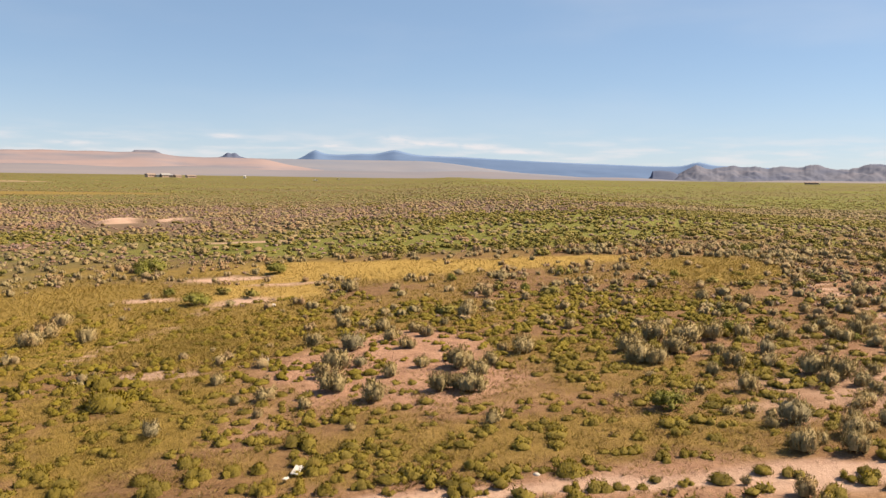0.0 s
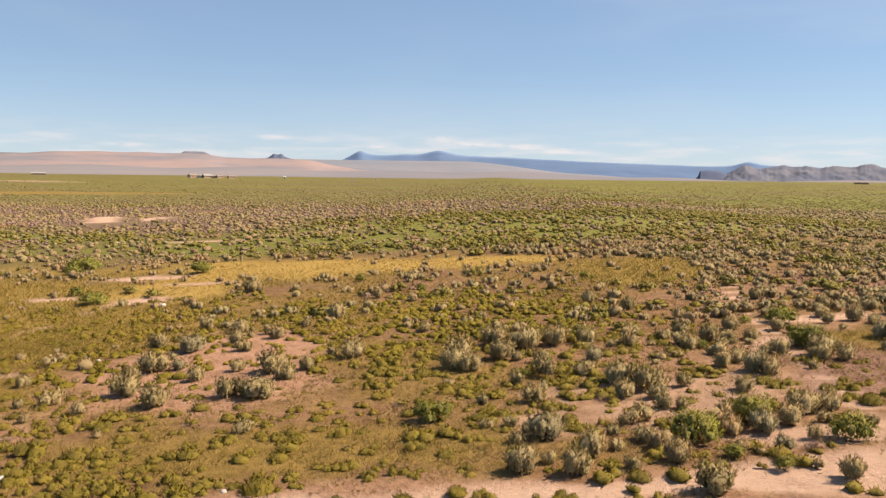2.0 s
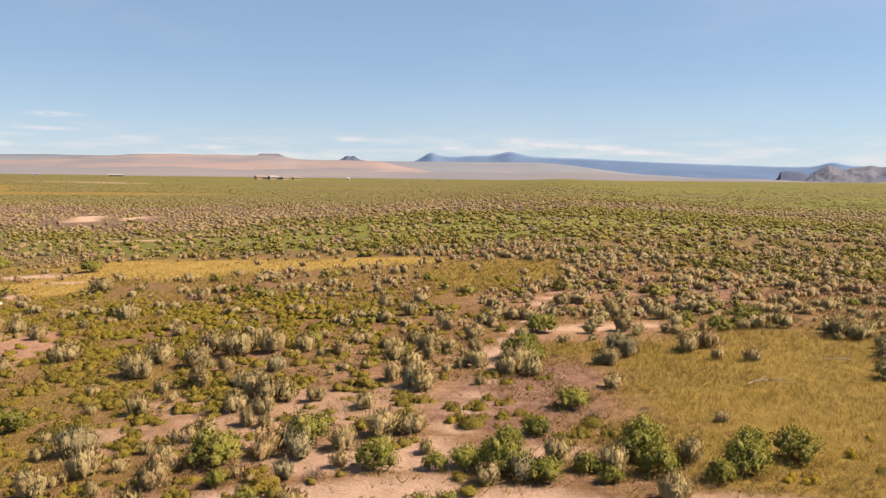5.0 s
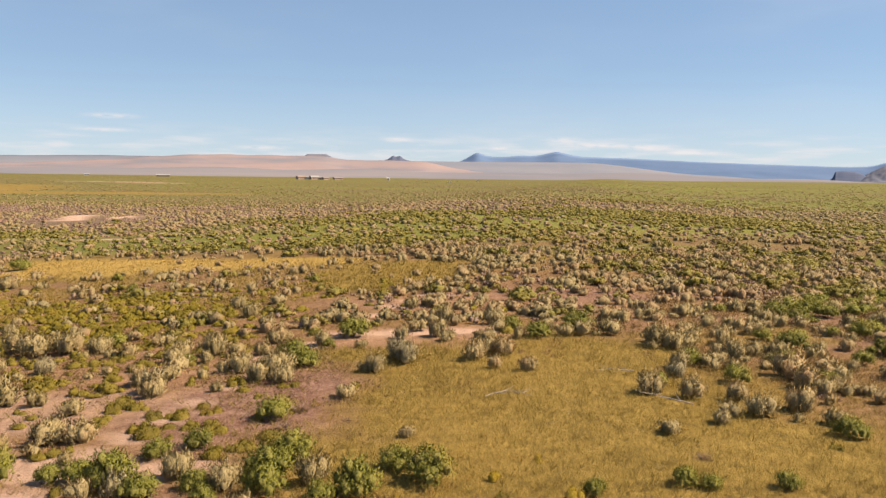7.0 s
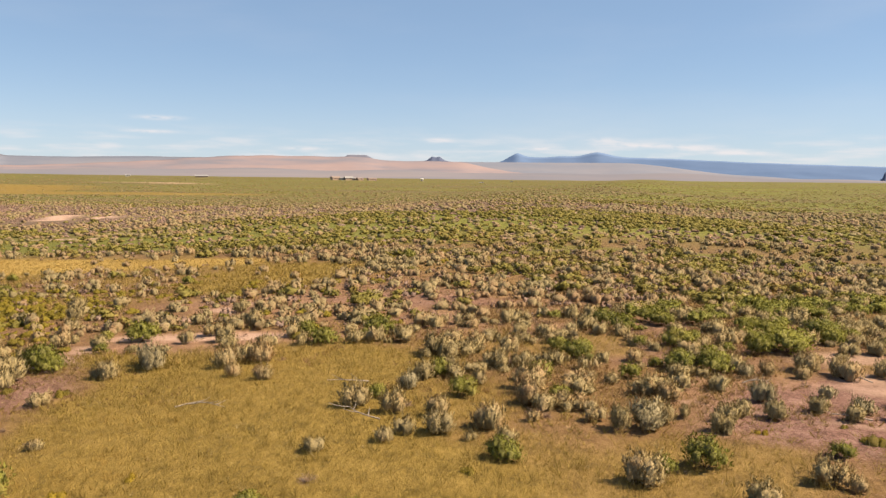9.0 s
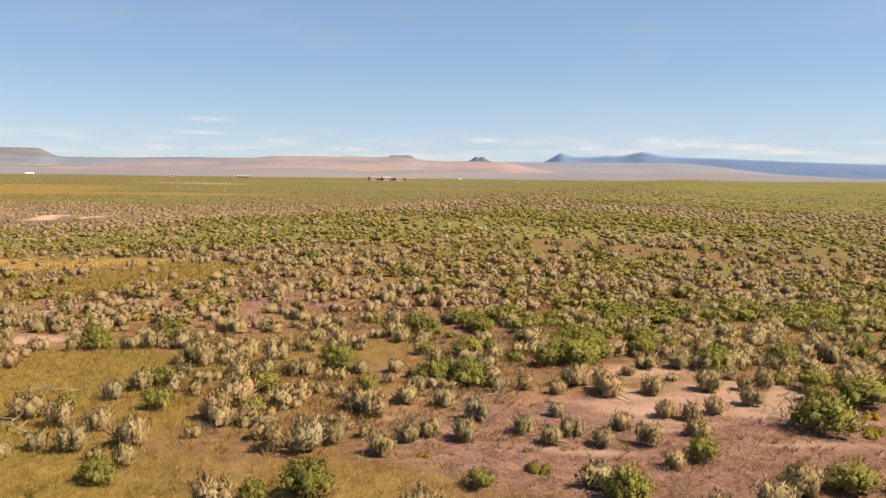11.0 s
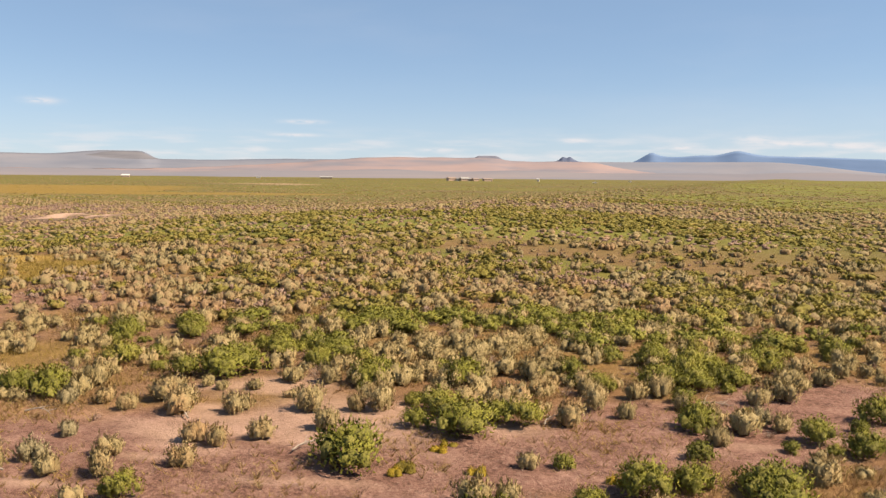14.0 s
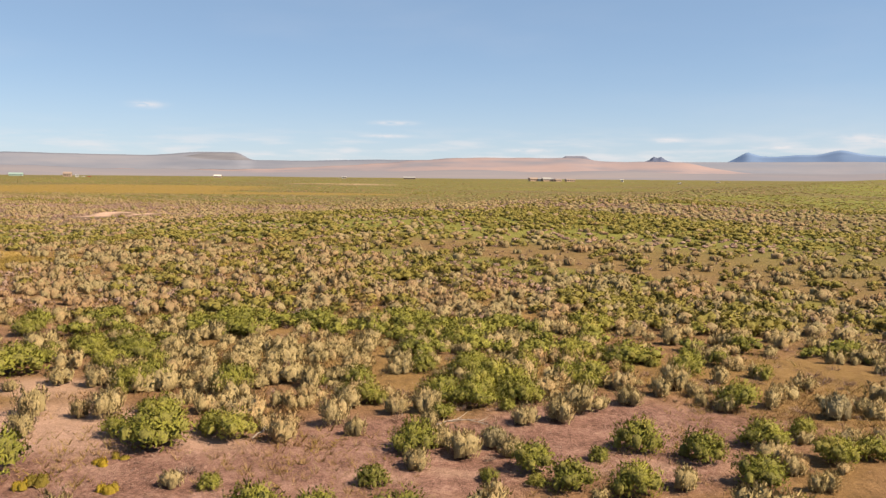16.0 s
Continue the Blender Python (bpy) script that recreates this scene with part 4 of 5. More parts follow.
GREASEWOOD_B = [(33.3, 30.5, 0.51), (34.3, 29.8, 0.65), (38.4, 29.8, 0.32), (40.4, 40.2, 0.40), (40.6, 30.8, 0.37), (41.2, 30.7, 0.29), (43.0, 31.1, 0.35), (43.2, 41.0, 0.53), (45.4, 43.8, 0.60), (45.5, 49.0, 0.48), (46.4, 41.4, 0.46), (46.5, 47.6, 0.78), (47.1, 55.0, 0.76), (48.0, 53.7, 0.64), (48.6, 45.1, 0.46), (49.2, 56.6, 0.68), (49.7, 35.9, 0.39), (49.8, 55.9, 0.68), (50.8, 36.5, 0.63), (51.2, 52.4, 0.48), (53.8, 51.0, 0.57), (54.5, 38.4, 0.40), (55.0, 52.0, 1.28), (57.1, 55.6, 0.92), (58.0, 38.9, 0.61), (59.7, 42.3, 0.49), (63.2, 46.4, 1.07), (63.2, 41.4, 0.69), (63.4, 49.9, 0.45), (63.5, 51.3, 0.68)]
GREASEWOOD_C = [(64.9, 50.0, 0.99), (65.3, 51.6, 0.54), (66.2, 51.4, 0.68), (68.2, 48.7, 0.33), (69.4, 46.6, 0.43), (70.4, 47.9, 0.73), (70.9, 53.4, 0.71), (71.3, 50.9, 0.43), (71.4, 48.7, 0.59), (73.1, 49.2, 0.88), (73.5, 52.7, 0.28), (74.1, 53.9, 0.58), (74.6, 53.1, 0.28), (75.3, 55.4, 0.31), (75.4, 53.3, 0.63), (75.9, 56.8, 0.73), (76.8, 53.8, 0.68), (77.6, 56.9, 0.64), (78.8, 59.0, 0.74), (79.2, 56.0, 0.65), (79.6, 60.6, 0.46), (80.6, 58.7, 0.64), (81.4, 59.6, 0.52)]
GREASEWOOD = GREASEWOOD_A + GREASEWOOD_B + GREASEWOOD_C
CUSHION_A = [(-20.5, 40.0, 0.64), (-18.4, 39.2, 0.64), (-17.3, 36.9, 0.35), (-17.1, 40.0, 0.86), (-15.9, 29.6, 0.48), (-15.4, 36.6, 0.98), (-14.5, 28.1, 0.57), (-12.8, 27.0, 0.54), (-10.3, 27.4, 0.42), (-9.7, 26.6, 0.51), (-9.3, 28.9, 0.46), (-8.4, 27.3, 0.56), (-7.9, 35.6, 0.31), (-7.4, 37.0, 0.27), (-7.4, 27.8, 0.39), (-6.7, 26.2, 0.29), (-6.5, 28.0, 0.43), (-5.7, 25.9, 0.48), (-5.2, 30.3, 0.62), (-4.8, 26.0, 0.40), (-4.2, 27.6, 0.50), (-3.9, 25.8, 0.43), (-3.7, 32.5, 0.42), (-3.5, 26.6, 0.29), (-2.8, 28.5, 0.29), (-2.6, 26.0, 0.32), (-1.6, 25.3, 0.22), (0.7, 24.8, 0.41), (1.4, 24.9, 0.22), (2.3, 32.7, 0.37)]
CUSHION_B = [(2.9, 32.0, 0.28), (3.4, 26.2, 0.29), (3.6, 33.7, 0.36), (4.1, 24.8, 0.29), (4.3, 25.9, 0.53), (4.7, 32.4, 0.30), (5.0, 24.6, 0.45), (5.0, 25.7, 0.19), (5.7, 24.5, 0.25), (5.9, 30.7, 0.38), (6.2, 24.5, 0.24), (6.8, 30.7, 0.27), (6.8, 25.0, 0.22), (7.6, 26.5, 0.32), (7.7, 24.5, 0.22), (8.5, 26.6, 0.36), (8.8, 24.6, 0.36), (9.3, 32.6, 0.39), (9.5, 35.0, 0.49), (9.9, 28.1, 0.32), (10.3, 25.1, 0.29), (10.5, 26.8, 0.27), (11.1, 24.8, 0.33), (11.3, 32.6, 0.32), (11.6, 23.1, 0.39), (11.9, 31.9, 0.36), (12.5, 24.2, 0.27), (13.0, 23.7, 0.39), (13.4, 24.5, 0.30), (14.2, 31.1, 0.32)]
CUSHION_C = [(15.6, 27.0, 0.20), (15.6, 25.7, 0.33), (19.3, 26.3, 0.16), (22.2, 35.1, 0.39), (22.5, 34.3, 0.30), (22.6, 34.9, 0.29), (22.7, 33.2, 0.35), (22.8, 32.6, 0.26), (23.2, 37.8, 0.31), (23.2, 34.7, 0.33), (24.3, 33.9, 0.34), (24.6, 32.6, 0.35), (24.7, 33.9, 0.21), (24.9, 38.5, 0.29), (25.0, 34.4, 0.24), (25.1, 38.0, 0.36), (25.1, 32.1, 0.42), (25.2, 27.8, 0.23), (25.3, 35.0, 0.27), (25.4, 33.8, 0.38), (25.4, 32.8, 0.24), (25.6, 26.9, 0.24), (25.8, 34.4, 0.26), (25.9, 37.0, 0.27), (26.1, 32.9, 0.29), (26.2, 34.4, 0.28), (26.6, 33.3, 0.30), (26.8, 36.3, 0.20), (26.9, 37.7, 0.25), (27.0, 32.5, 0.37)]
CUSHION_D = [(27.4, 37.8, 0.25), (27.7, 34.0, 0.24), (27.9, 30.7, 0.26), (27.9, 31.1, 0.25), (28.2, 31.3, 0.22), (28.3, 31.6, 0.22), (28.7, 31.4, 0.31), (28.9, 32.4, 0.32), (29.4, 31.5, 0.27), (29.9, 37.9, 0.31), (36.3, 29.1, 0.20), (44.9, 34.3, 0.23), (55.2, 41.2, 0.19), (55.7, 40.0, 0.32), (64.6, 46.8, 0.30), (65.0, 48.7, 0.25)]
CUSHION = CUSHION_A + CUSHION_B + CUSHION_C + CUSHION_D
FLOWER_A = [(33.7, 28.4, 0.20), (34.2, 28.3, 0.21), (36.0, 30.3, 0.24), (36.8, 31.7, 0.18), (37.9, 29.5, 0.24), (52.6, 39.9, 0.20), (64.5, 46.4, 0.21), (64.9, 48.4, 0.26), (66.4, 47.3, 0.23), (66.4, 45.2, 0.17), (69.6, 48.3, 0.22)]
FLOWER = FLOWER_A
DEAD_A = [(28.8, 35.0, 0.52), (41.2, 32.7, 0.40), (41.7, 39.4, 0.34), (43.9, 45.7, 0.61), (57.9, 53.3, 0.64), (58.4, 40.3, 0.27), (62.7, 57.9, 0.57), (66.5, 55.2, 0.45), (66.8, 62.5, 0.44), (68.2, 46.4, 0.33), (71.4, 56.5, 0.26)]
DEAD = DEAD_A


def edge(x):
    """Near edge of the strip that is overflown, as y over x."""
    k = np.maximum(np.asarray(x, float) - 10, 0)
    return 23.0 + 0.10 * k + 0.0040 * k * k


def in_sight(x, y):
    left = np.minimum(-17 - 0.58 * (y - 24), 80 - 1.78 * (y - 33))
    right = np.maximum(np.maximum(0.56 * y + 3, 26 + 0.47 * (y - 5)), np.maximum(48 + 0.31 * (y - 11), 88 + 0.02 * y))
    return (x > left) & (x < right)


def mixture(x, y):
    """Plants to the square metre: sage, cushion, greasewood, dead, outside bare and grassy ground."""
    n1, n2 = fbm(x, y, 14, 51), fbm(x, y, 9, 52)
    n3 = fbm(x * 0.6, y * 1.6, 40, 53)
    west = 1 - smooth(11, 24, x - 0.10 * (y - 30))
    front = 1 - smooth(50, 66, y)
    sage = 0.20 + 0.26 * smooth(0.35, 0.6, n1) + 0.34 * smooth(14, 30, x) + 0.25 * smooth(52, 66, y)
    cushion = 2.4 * west * front * smooth(0.22, 0.46, n2) + 0.4 * (1 - west) * smooth(0.5, 0.65, n2) * (1 - smooth(30, 44, x))
    sage = sage * (1 - 0.76 * (1 - smooth(9, 17, x - 0.10 * (y - 30))) * front) + 0.15 * west * smooth(45, 52, y)
    cushion = cushion + 1.2 * spot(x, y, 3, 55, 10, 4.5, 5, 0.6) + 1.0 * spot(x, y, 12.5, 47, 3.5, 7, 0, 0.7)
    cushion = cushion + 0.9 * spot(x, y, 15, 31, 10, 7, 0, 0.6)
    sage = sage * (1 - 0.7 * spot(x, y, -5, 63, 12, 8, 0, 0.5))
    east = smooth(44, 60, x + 0.2 * (y - 45))
    sage = sage * (1 + 0.6 * east) + (0.12 + 0.10 * smooth(46, 56, y)) * smooth(24, 36, x)
    grease = 0.05 + 0.10 * smooth(26, 40, x) + 0.85 * east * smooth(0.33, 0.48, n2) + 0.06 * smooth(0.55, 0.7, n3)
    dead = 0.14 + 0.50 * smooth(22, 34, x) + 0.35 * smooth(38, 48, x) * smooth(44, 49, y) + 0.55 * east * smooth(0.40, 0.56, n1) + 0.06 * smooth(0.5, 0.65, fbm(x, y, 16, 54)) * smooth(60, 75, y)
    grease = grease * (1 - 0.9 * (1 - smooth(9, 20, x)) * (1 - smooth(52, 64, y)))
    sage = sage + 0.5 * smooth(36, 42, x) * smooth(43.5, 47, y) * (1 - smooth(60, 68, y))
    clump = smooth(0.40, 0.58, fbm(x, y, 4.5, 91))
    grease, sage = grease * (0.25 + 1.5 * clump), sage * (1.15 - 0.45 * clump * smooth(36, 48, x))
    dense = spot(x, y, 47.5, 42.8, 4.6, 4.2, 20, 0.5)
    dead, sage = dead + 0.9 * dense, sage + 1.5 * dense
    # beyond the meadow: green flats, grey scrub between, and a belt of brown brush
    back = smooth(78, 92, y)
    green, greys = green_flat(x, y), grey_belt(x, y)
    grease = grease + 0.28 * smooth(54, 66, y) * smooth(32, 46, x) * smooth(0.35, 0.5, n2)
    sage = sage * (1 - back) + back * (0.60 - 0.45 * green) * (1 - 0.3 * greys)
    grease = grease * (1 - back) + back * (0.10 + 0.62 * green) * (1 - 0.8 * greys)
    dead = dead * (1 - back) + back * (0.16 + 0.85 * greys + 0.25 * smooth(0.5, 0.62, n1) * (1 - green))
    # kinds keep together in clumps, wider ones further off
    k1 = smooth(0.42, 0.58, fbm(x, y, 6.5, 95) * (1 - back) + back * fbm(x * 0.7, y * 1.4, 17, 97))
    k2 = smooth(0.50, 0.64, fbm(x, y, 8.0, 96) * (1 - back) + back * fbm(x * 0.7, y * 1.4, 21, 98))
    sage, grease, dead = sage * (0.5 + 0.8 * k1) * (1 - 0.45 * k2), grease * (1.75 - 1.45 * k1) * (1 - 0.4 * k2), dead * (0.45 + 1.9 * k2)
    return sage, cushion * (1 - back * 0.9), grease, dead


taken = [np.array(g) for g in (SAGE, GREASEWOOD, CUSHION, FLOWER, DEAD)]
taken = np.concatenate(taken)


def scatter(count, x0, x1, y0, y1, r, odds=1.0):
    """Random places, kept with the odds of the plan: x, y and kind (0 sage, 1 cushion, 2 greasewood, 3 dead)."""
    x, y = r.uniform(x0, x1, count), r.uniform(y0, y1, count)
    ok = in_sight(x, y) & (y > edge(x) - 4.0)
    x, y = x[ok], y[ok]
    per = count / ((x1 - x0) * (y1 - y0))
    sand, pink, red, grass, gold = plan(x, y)
    keep = (1 - 0.85 * spot(x, y, -51, 134, 8, 7, 0, 0.8, cell=4)) * (1 - (0.97 - 0.10 * (y < 34)) * sand) * (1 - (0.62 - 0.45 * smooth(24, 34, x)) * pink) * (1 - 0.96 * red)
    bare = (1 - 0.96 * grass) * (1 - (0.50 + 0.20 * smooth(22, 34, x)) * (1 - smooth(6, 20, y - edge(x))))
    dens = odds * np.stack(mixture(x, y)) * keep * np.stack([bare, 1 - (0.96 - 0.46 * (1 - smooth(24, 30, x))) * grass, bare, bare])
    u = r.uniform(0, per, len(x))
    edges = np.cumsum(dens, 0)
    kind = (u[None] > edges).sum(0)
    ok = kind < 4
    return x[ok], y[ok], kind[ok]


def clear_of(x, y, rad, spread=0.75):
    """Drops what would stand inside a plant that has its set place."""
    ok = np.ones(len(x), bool)
    for tx, ty, tr in taken:
        ok &= np.hypot(x - tx, y - ty) > (tr + rad) * spread
    return ok


SIZES = ((0.30, 0.60), (0.28, 0.58), (0.36, 0.80), (0.25, 0.5))      # radii of each kind


def height_of(kind, rad):
    """Height of a shrub of that radius: broad ones grow less tall for their width."""
    if kind == 0:
        return np.minimum(1.45 * rad, 0.36 + 0.76 * rad)
    if kind == 1:
        return 0.70 * rad
    if kind == 2:
        return np.minimum(1.20 * rad, 0.48 + 0.46 * rad)
    return 1.0 * rad


# shapes: fine ones for the plants that stand alone, coarser ones further back
shape_rng = np.random.default_rng(5)
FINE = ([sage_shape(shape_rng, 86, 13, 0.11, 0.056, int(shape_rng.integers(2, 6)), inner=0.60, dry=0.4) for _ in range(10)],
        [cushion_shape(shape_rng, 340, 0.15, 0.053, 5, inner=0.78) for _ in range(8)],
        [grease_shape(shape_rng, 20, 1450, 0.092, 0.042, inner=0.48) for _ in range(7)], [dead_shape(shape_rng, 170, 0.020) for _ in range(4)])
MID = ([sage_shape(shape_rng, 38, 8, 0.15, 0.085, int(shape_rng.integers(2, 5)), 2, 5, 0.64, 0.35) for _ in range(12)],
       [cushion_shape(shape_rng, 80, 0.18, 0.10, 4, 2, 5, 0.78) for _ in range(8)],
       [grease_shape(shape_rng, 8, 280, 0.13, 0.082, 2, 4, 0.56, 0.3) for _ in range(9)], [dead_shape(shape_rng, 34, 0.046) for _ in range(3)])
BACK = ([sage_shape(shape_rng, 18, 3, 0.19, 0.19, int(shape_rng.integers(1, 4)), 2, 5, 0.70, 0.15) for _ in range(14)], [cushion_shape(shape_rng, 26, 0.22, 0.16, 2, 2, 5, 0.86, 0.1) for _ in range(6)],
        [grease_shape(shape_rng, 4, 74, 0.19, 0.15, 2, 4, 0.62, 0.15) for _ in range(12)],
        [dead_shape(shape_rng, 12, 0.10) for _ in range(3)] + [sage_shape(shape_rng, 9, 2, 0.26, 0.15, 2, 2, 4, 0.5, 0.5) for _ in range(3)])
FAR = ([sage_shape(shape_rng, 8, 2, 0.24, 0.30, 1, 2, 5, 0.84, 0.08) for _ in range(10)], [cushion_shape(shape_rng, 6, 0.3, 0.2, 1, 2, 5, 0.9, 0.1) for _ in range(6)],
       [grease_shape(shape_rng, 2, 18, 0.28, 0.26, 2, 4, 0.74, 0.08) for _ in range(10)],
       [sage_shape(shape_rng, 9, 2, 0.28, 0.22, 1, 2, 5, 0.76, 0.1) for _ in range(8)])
DUST = ([cushion_shape(shape_rng, 3, 0.7, 0.5, 1, 1, 5, 0.95, 0.0) for _ in range(6)],) * 4
LEAF = (M_SAGE, M_CUSHION, M_GREASE, M_DEAD)

SORTS = (("sagebrush", "grey-green sagebrush shrub with upright plumes on dry soil", "shrub", "sagebrush on the plain"),
         ("rabbitbrush", "low yellow-green rabbitbrush cushion on sandy soil", "shrub", "rabbitbrush cushions"),
         ("greasewood", "leafy bright green greasewood shrub on bare soil", "shrub", "greasewood shrubs"),
         ("dead_shrub", "leafless grey-brown dead desert shrub", "dead shrub", "dead shrubs"))


def make_stock(kind, leaf, label=None, name=None, most=9):
    """One shrub of each fine shape, with its foliage and its stems, kept to be copied."""
    stock = []
    sort = SORTS[kind]
    for V, F, N in FINE[kind][:most]:
        root = new(name or sort[0])
        root.empty_display_size = 0.2
        tagged(root, label or sort[1], sort[2], sort[3])
        f = new("foliage" if kind != 3 else "twig_crown", fill_mesh("foliage", V, F, N, leaf))
        f.parent = root
        reach, h = ((0.55, 0.6), (0.5, 0.35), (0.6, 0.55), (0.8, 0.7))[kind]
        sv, sf = limbs(shape_rng, (4, 3, 5, 7)[kind], reach, h, (0.028, 0.018, 0.026, 0.03)[kind])
        s = new("woody_base", fill_mesh("woody_base", sv, sf, None, M_BARK if kind != 3 else M_BONE))
        s.parent = root
        stock.append(root)
    return stock


used = set()


def stand(stock, i, x, y, rad, tall, turn):
    """Puts a shrub of the stock in its place: the first time the thing itself, then copies."""
    root = stock[i % len(stock)]
    m = pose(x, y, float(ground_z(x, y)) - 0.03, 0, 0, turn)
    if root.name in used:
        ob = copy_thing(root, m)
    else:
        used.add(root.name)
        ob = root
        ob.matrix_basis = m
    ob.scale = (rad, rad, tall)
    return ob


stocks = [make_stock(k, LEAF[k]) for k in range(4)]
pale_stock = make_stock(0, M_SAGE_PALE, "pale silvery sagebrush shrub with dense plumes on bare soil", most=4)
flower_stock = make_stock(1, M_FLOWER, "small yellow-flowering rabbitbrush on bare soil", "flowering_rabbitbrush", 2)
put_rng = np.random.default_rng(17)
for kind, group in ((0, SAGE), (1, CUSHION), (2, GREASEWOOD), (3, DEAD)):
    for x, y, rad in group:
        rad = max(rad, 0.16) * (1.06, 1.22, 1.0, 1.0)[kind]
        st = pale_stock if kind == 0 and put_rng.uniform() < 0.12 else stocks[kind]
        stand(st, int(put_rng.integers(0, 7)), x, y, rad, height_of(kind, rad) * put_rng.uniform(0.9, 1.12), put_rng.uniform(0, 360))
for x, y, rad in FLOWER:
    stand(flower_stock, int(put_rng.integers(0, 2)), x, y, rad * 1.25, rad * 0.95, put_rng.uniform(0, 360))

# shrubs between those, each a thing of its own in the strip under the flight line
sx, sy, sk = scatter(84000, -80, 96, 20, 90, np.random.default_rng(23))
size = np.array([SIZES[k][0] * 0.85 + (SIZES[k][1] * 1.1 - SIZES[k][0] * 0.85) * put_rng.uniform() ** 1.5 for k in sk])
ok = clear_of(sx, sy, size)
sx, sy, sk, size = sx[ok], sy[ok], sk[ok], size[ok]
depth = sy - edge(sx)
order = np.argsort(depth)
alone = np.zeros(len(sx), bool)
room = [84, 150, 200, 110]
for i in order:
    if depth[i] < 22 and room[sk[i]] > 0:
        room[sk[i]] -= 1
        alone[i] = True
        stand(stocks[sk[i]], int(put_rng.integers(0, 7)), sx[i], sy[i], size[i], height_of(sk[i], size[i]) * put_rng.uniform(0.85, 1.15), put_rng.uniform(0, 360))


def cover_stuff(name, label, kind, shapes, x, y, size, r, leaf=None, flat=1.0):
    if len(x) == 0:
        return
    if kind == 2 and flat < 0.79:
        size, flat = size * r.uniform(0.9, 1.4, len(x)), flat * 0.86
    V, F, N = set_out(shapes, x, y, size, flat * height_of(kind, size) * r.uniform(0.85, 1.15, len(x)), r)
    tagged(new(name, fill_mesh(name, V, F, N, leaf or LEAF[kind])), label, "scrub", kind="stuff")


stuff_rng = np.random.default_rng(29)
NAMES = ("sagebrush_scrub", "rabbitbrush_scrub", "greasewood_scrub", "dead_scrub")
WORDS = ("grey-green sagebrush scrub covering the plain", "low yellow-green rabbitbrush covering sandy ground",
         "green greasewood scrub covering the plain", "leafless grey-brown brush among the scrub")


def from_path(x, y):
    """Distance from the nearest point of the flight line."""
    return np.min([np.hypot(x - m.translation.x, y - m.translation.y) for _, m in PATH], axis=0)


near = from_path(sx, sy) < 39
for k in range(4):
    for shapes, part_of in ((MID, near), (BACK, ~near)):
        rest = (~alone) & (sk == k) & part_of
        cover_stuff(NAMES[k], WORDS[k], k, shapes[k], sx[rest], sy[rest], size[rest], stuff_rng, (LEAF[k] if shapes is MID else (M_FAR_SAGE, M_CUSHION, M_FAR_GREEN, M_DEAD)[k]), 0.8 if shapes is MID else 0.76)
bx, by, bk = scatter(120000, -260, 190, 90, 215, np.random.default_rng(31), 0.78)
bs = np.array([stuff_rng.uniform(*SIZES[k]) for k in bk])
ok = stuff_rng.uniform(0, 1, len(bx)) < 1 - 0.62 * smooth(118, 215, by)
bx, by, bk, bs = bx[ok], by[ok], bk[ok], bs[ok]
reach = from_path(bx, by)
for k in range(4):
    for shapes, part_of, flat in ((BACK, reach < 74, 0.72), (FAR, reach >= 74, 0.62)):
        of = (bk == k) & part_of
        cover_stuff(NAMES[k], WORDS[k], k, shapes[k], bx[of], by[of], bs[of], stuff_rng, (M_FAR_SAGE, M_FAR_GREEN, M_FAR_GREEN, M_DEAD)[k], flat)


def thin_scatter(count, x0, x1, y0, y1, r, grow):
    """Sparse larger clumps for the far plain."""
    u = r.uniform(0, 1, count)
    y = 1 / (1 / y1 + u * (1 / y0 - 1 / y1))
    x = r.uniform(x0, x1, count) * y / y1
    ok = in_sight(x, y)
    x, y = x[ok], y[ok]
    sand, pink, red, grass, gold = plan(x, y)
    dens = np.stack(mixture(x, y))
    dens = dens / dens.sum(0) * (1 - grass)
    kind = (r.uniform(0, 1, len(x))[None] > np.cumsum(dens, 0)).sum(0)
    ok = kind < 4
    x, y, kind = x[ok], y[ok], kind[ok]
    return x, y, kind, r.uniform(0.5, 0.95, len(x)) * (1 + grow * y / 400)


fx, fy, fk, fs = thin_scatter(26000, -2300, 900, 200, 1350, np.random.default_rng(37), 0.35)
for k in range(4):
    cover_stuff(NAMES[k], WORDS[k], k, DUST[k], fx[fk == k], fy[fk == k], fs[fk == k] * (1.0, 1.0, 1.0, 0.7)[k], stuff_rng, M_FAR_SAGE if k in (0, 3) else M_FAR_GREEN, 0.22)

# ---- grass ----
grass_rng = np.random.default_rng(43)
TUFTS = [tuft_shape(grass_rng, 8, 1.0, 0.024) for _ in range(5)]
TUFTS_BACK = [tuft_shape(grass_rng, 7, 1.0, 0.06) for _ in range(5)]


def grass_field(count, x0, x1, y0, y1, shapes, tall, golden, name, label, material):
    x, y = grass_rng.uniform(x0, x1, count), grass_rng.uniform(y0, y1, count)
    ok = in_sight(x, y) & (y > edge(x) - 1)
    x, y = x[ok], y[ok]
    sand, pink, red, grass, gold = plan(x, y)
    clump = 0.45 + 0.9 * fbm(x, y, 1.4, 61)
    chance = grass * clump * (gold if golden else 1 - gold)
    ok = grass_rng.uniform(0, 1, len(x)) < chance
    x, y = x[ok], y[ok]
    h = tall * grass_rng.uniform(0.55, 1.15, len(x))
    V, F, N = set_out(shapes, x, y, h * 1.1, h, grass_rng)
    tagged(new(name, fill_mesh(name, V, F, N, material)), label, "grass", kind="stuff")


grass_field(62000, -20, 58, 23, 52, TUFTS, 0.36, False, "dry_grass", "tall olive-yellow dry grass growing in patches", M_GRASS)
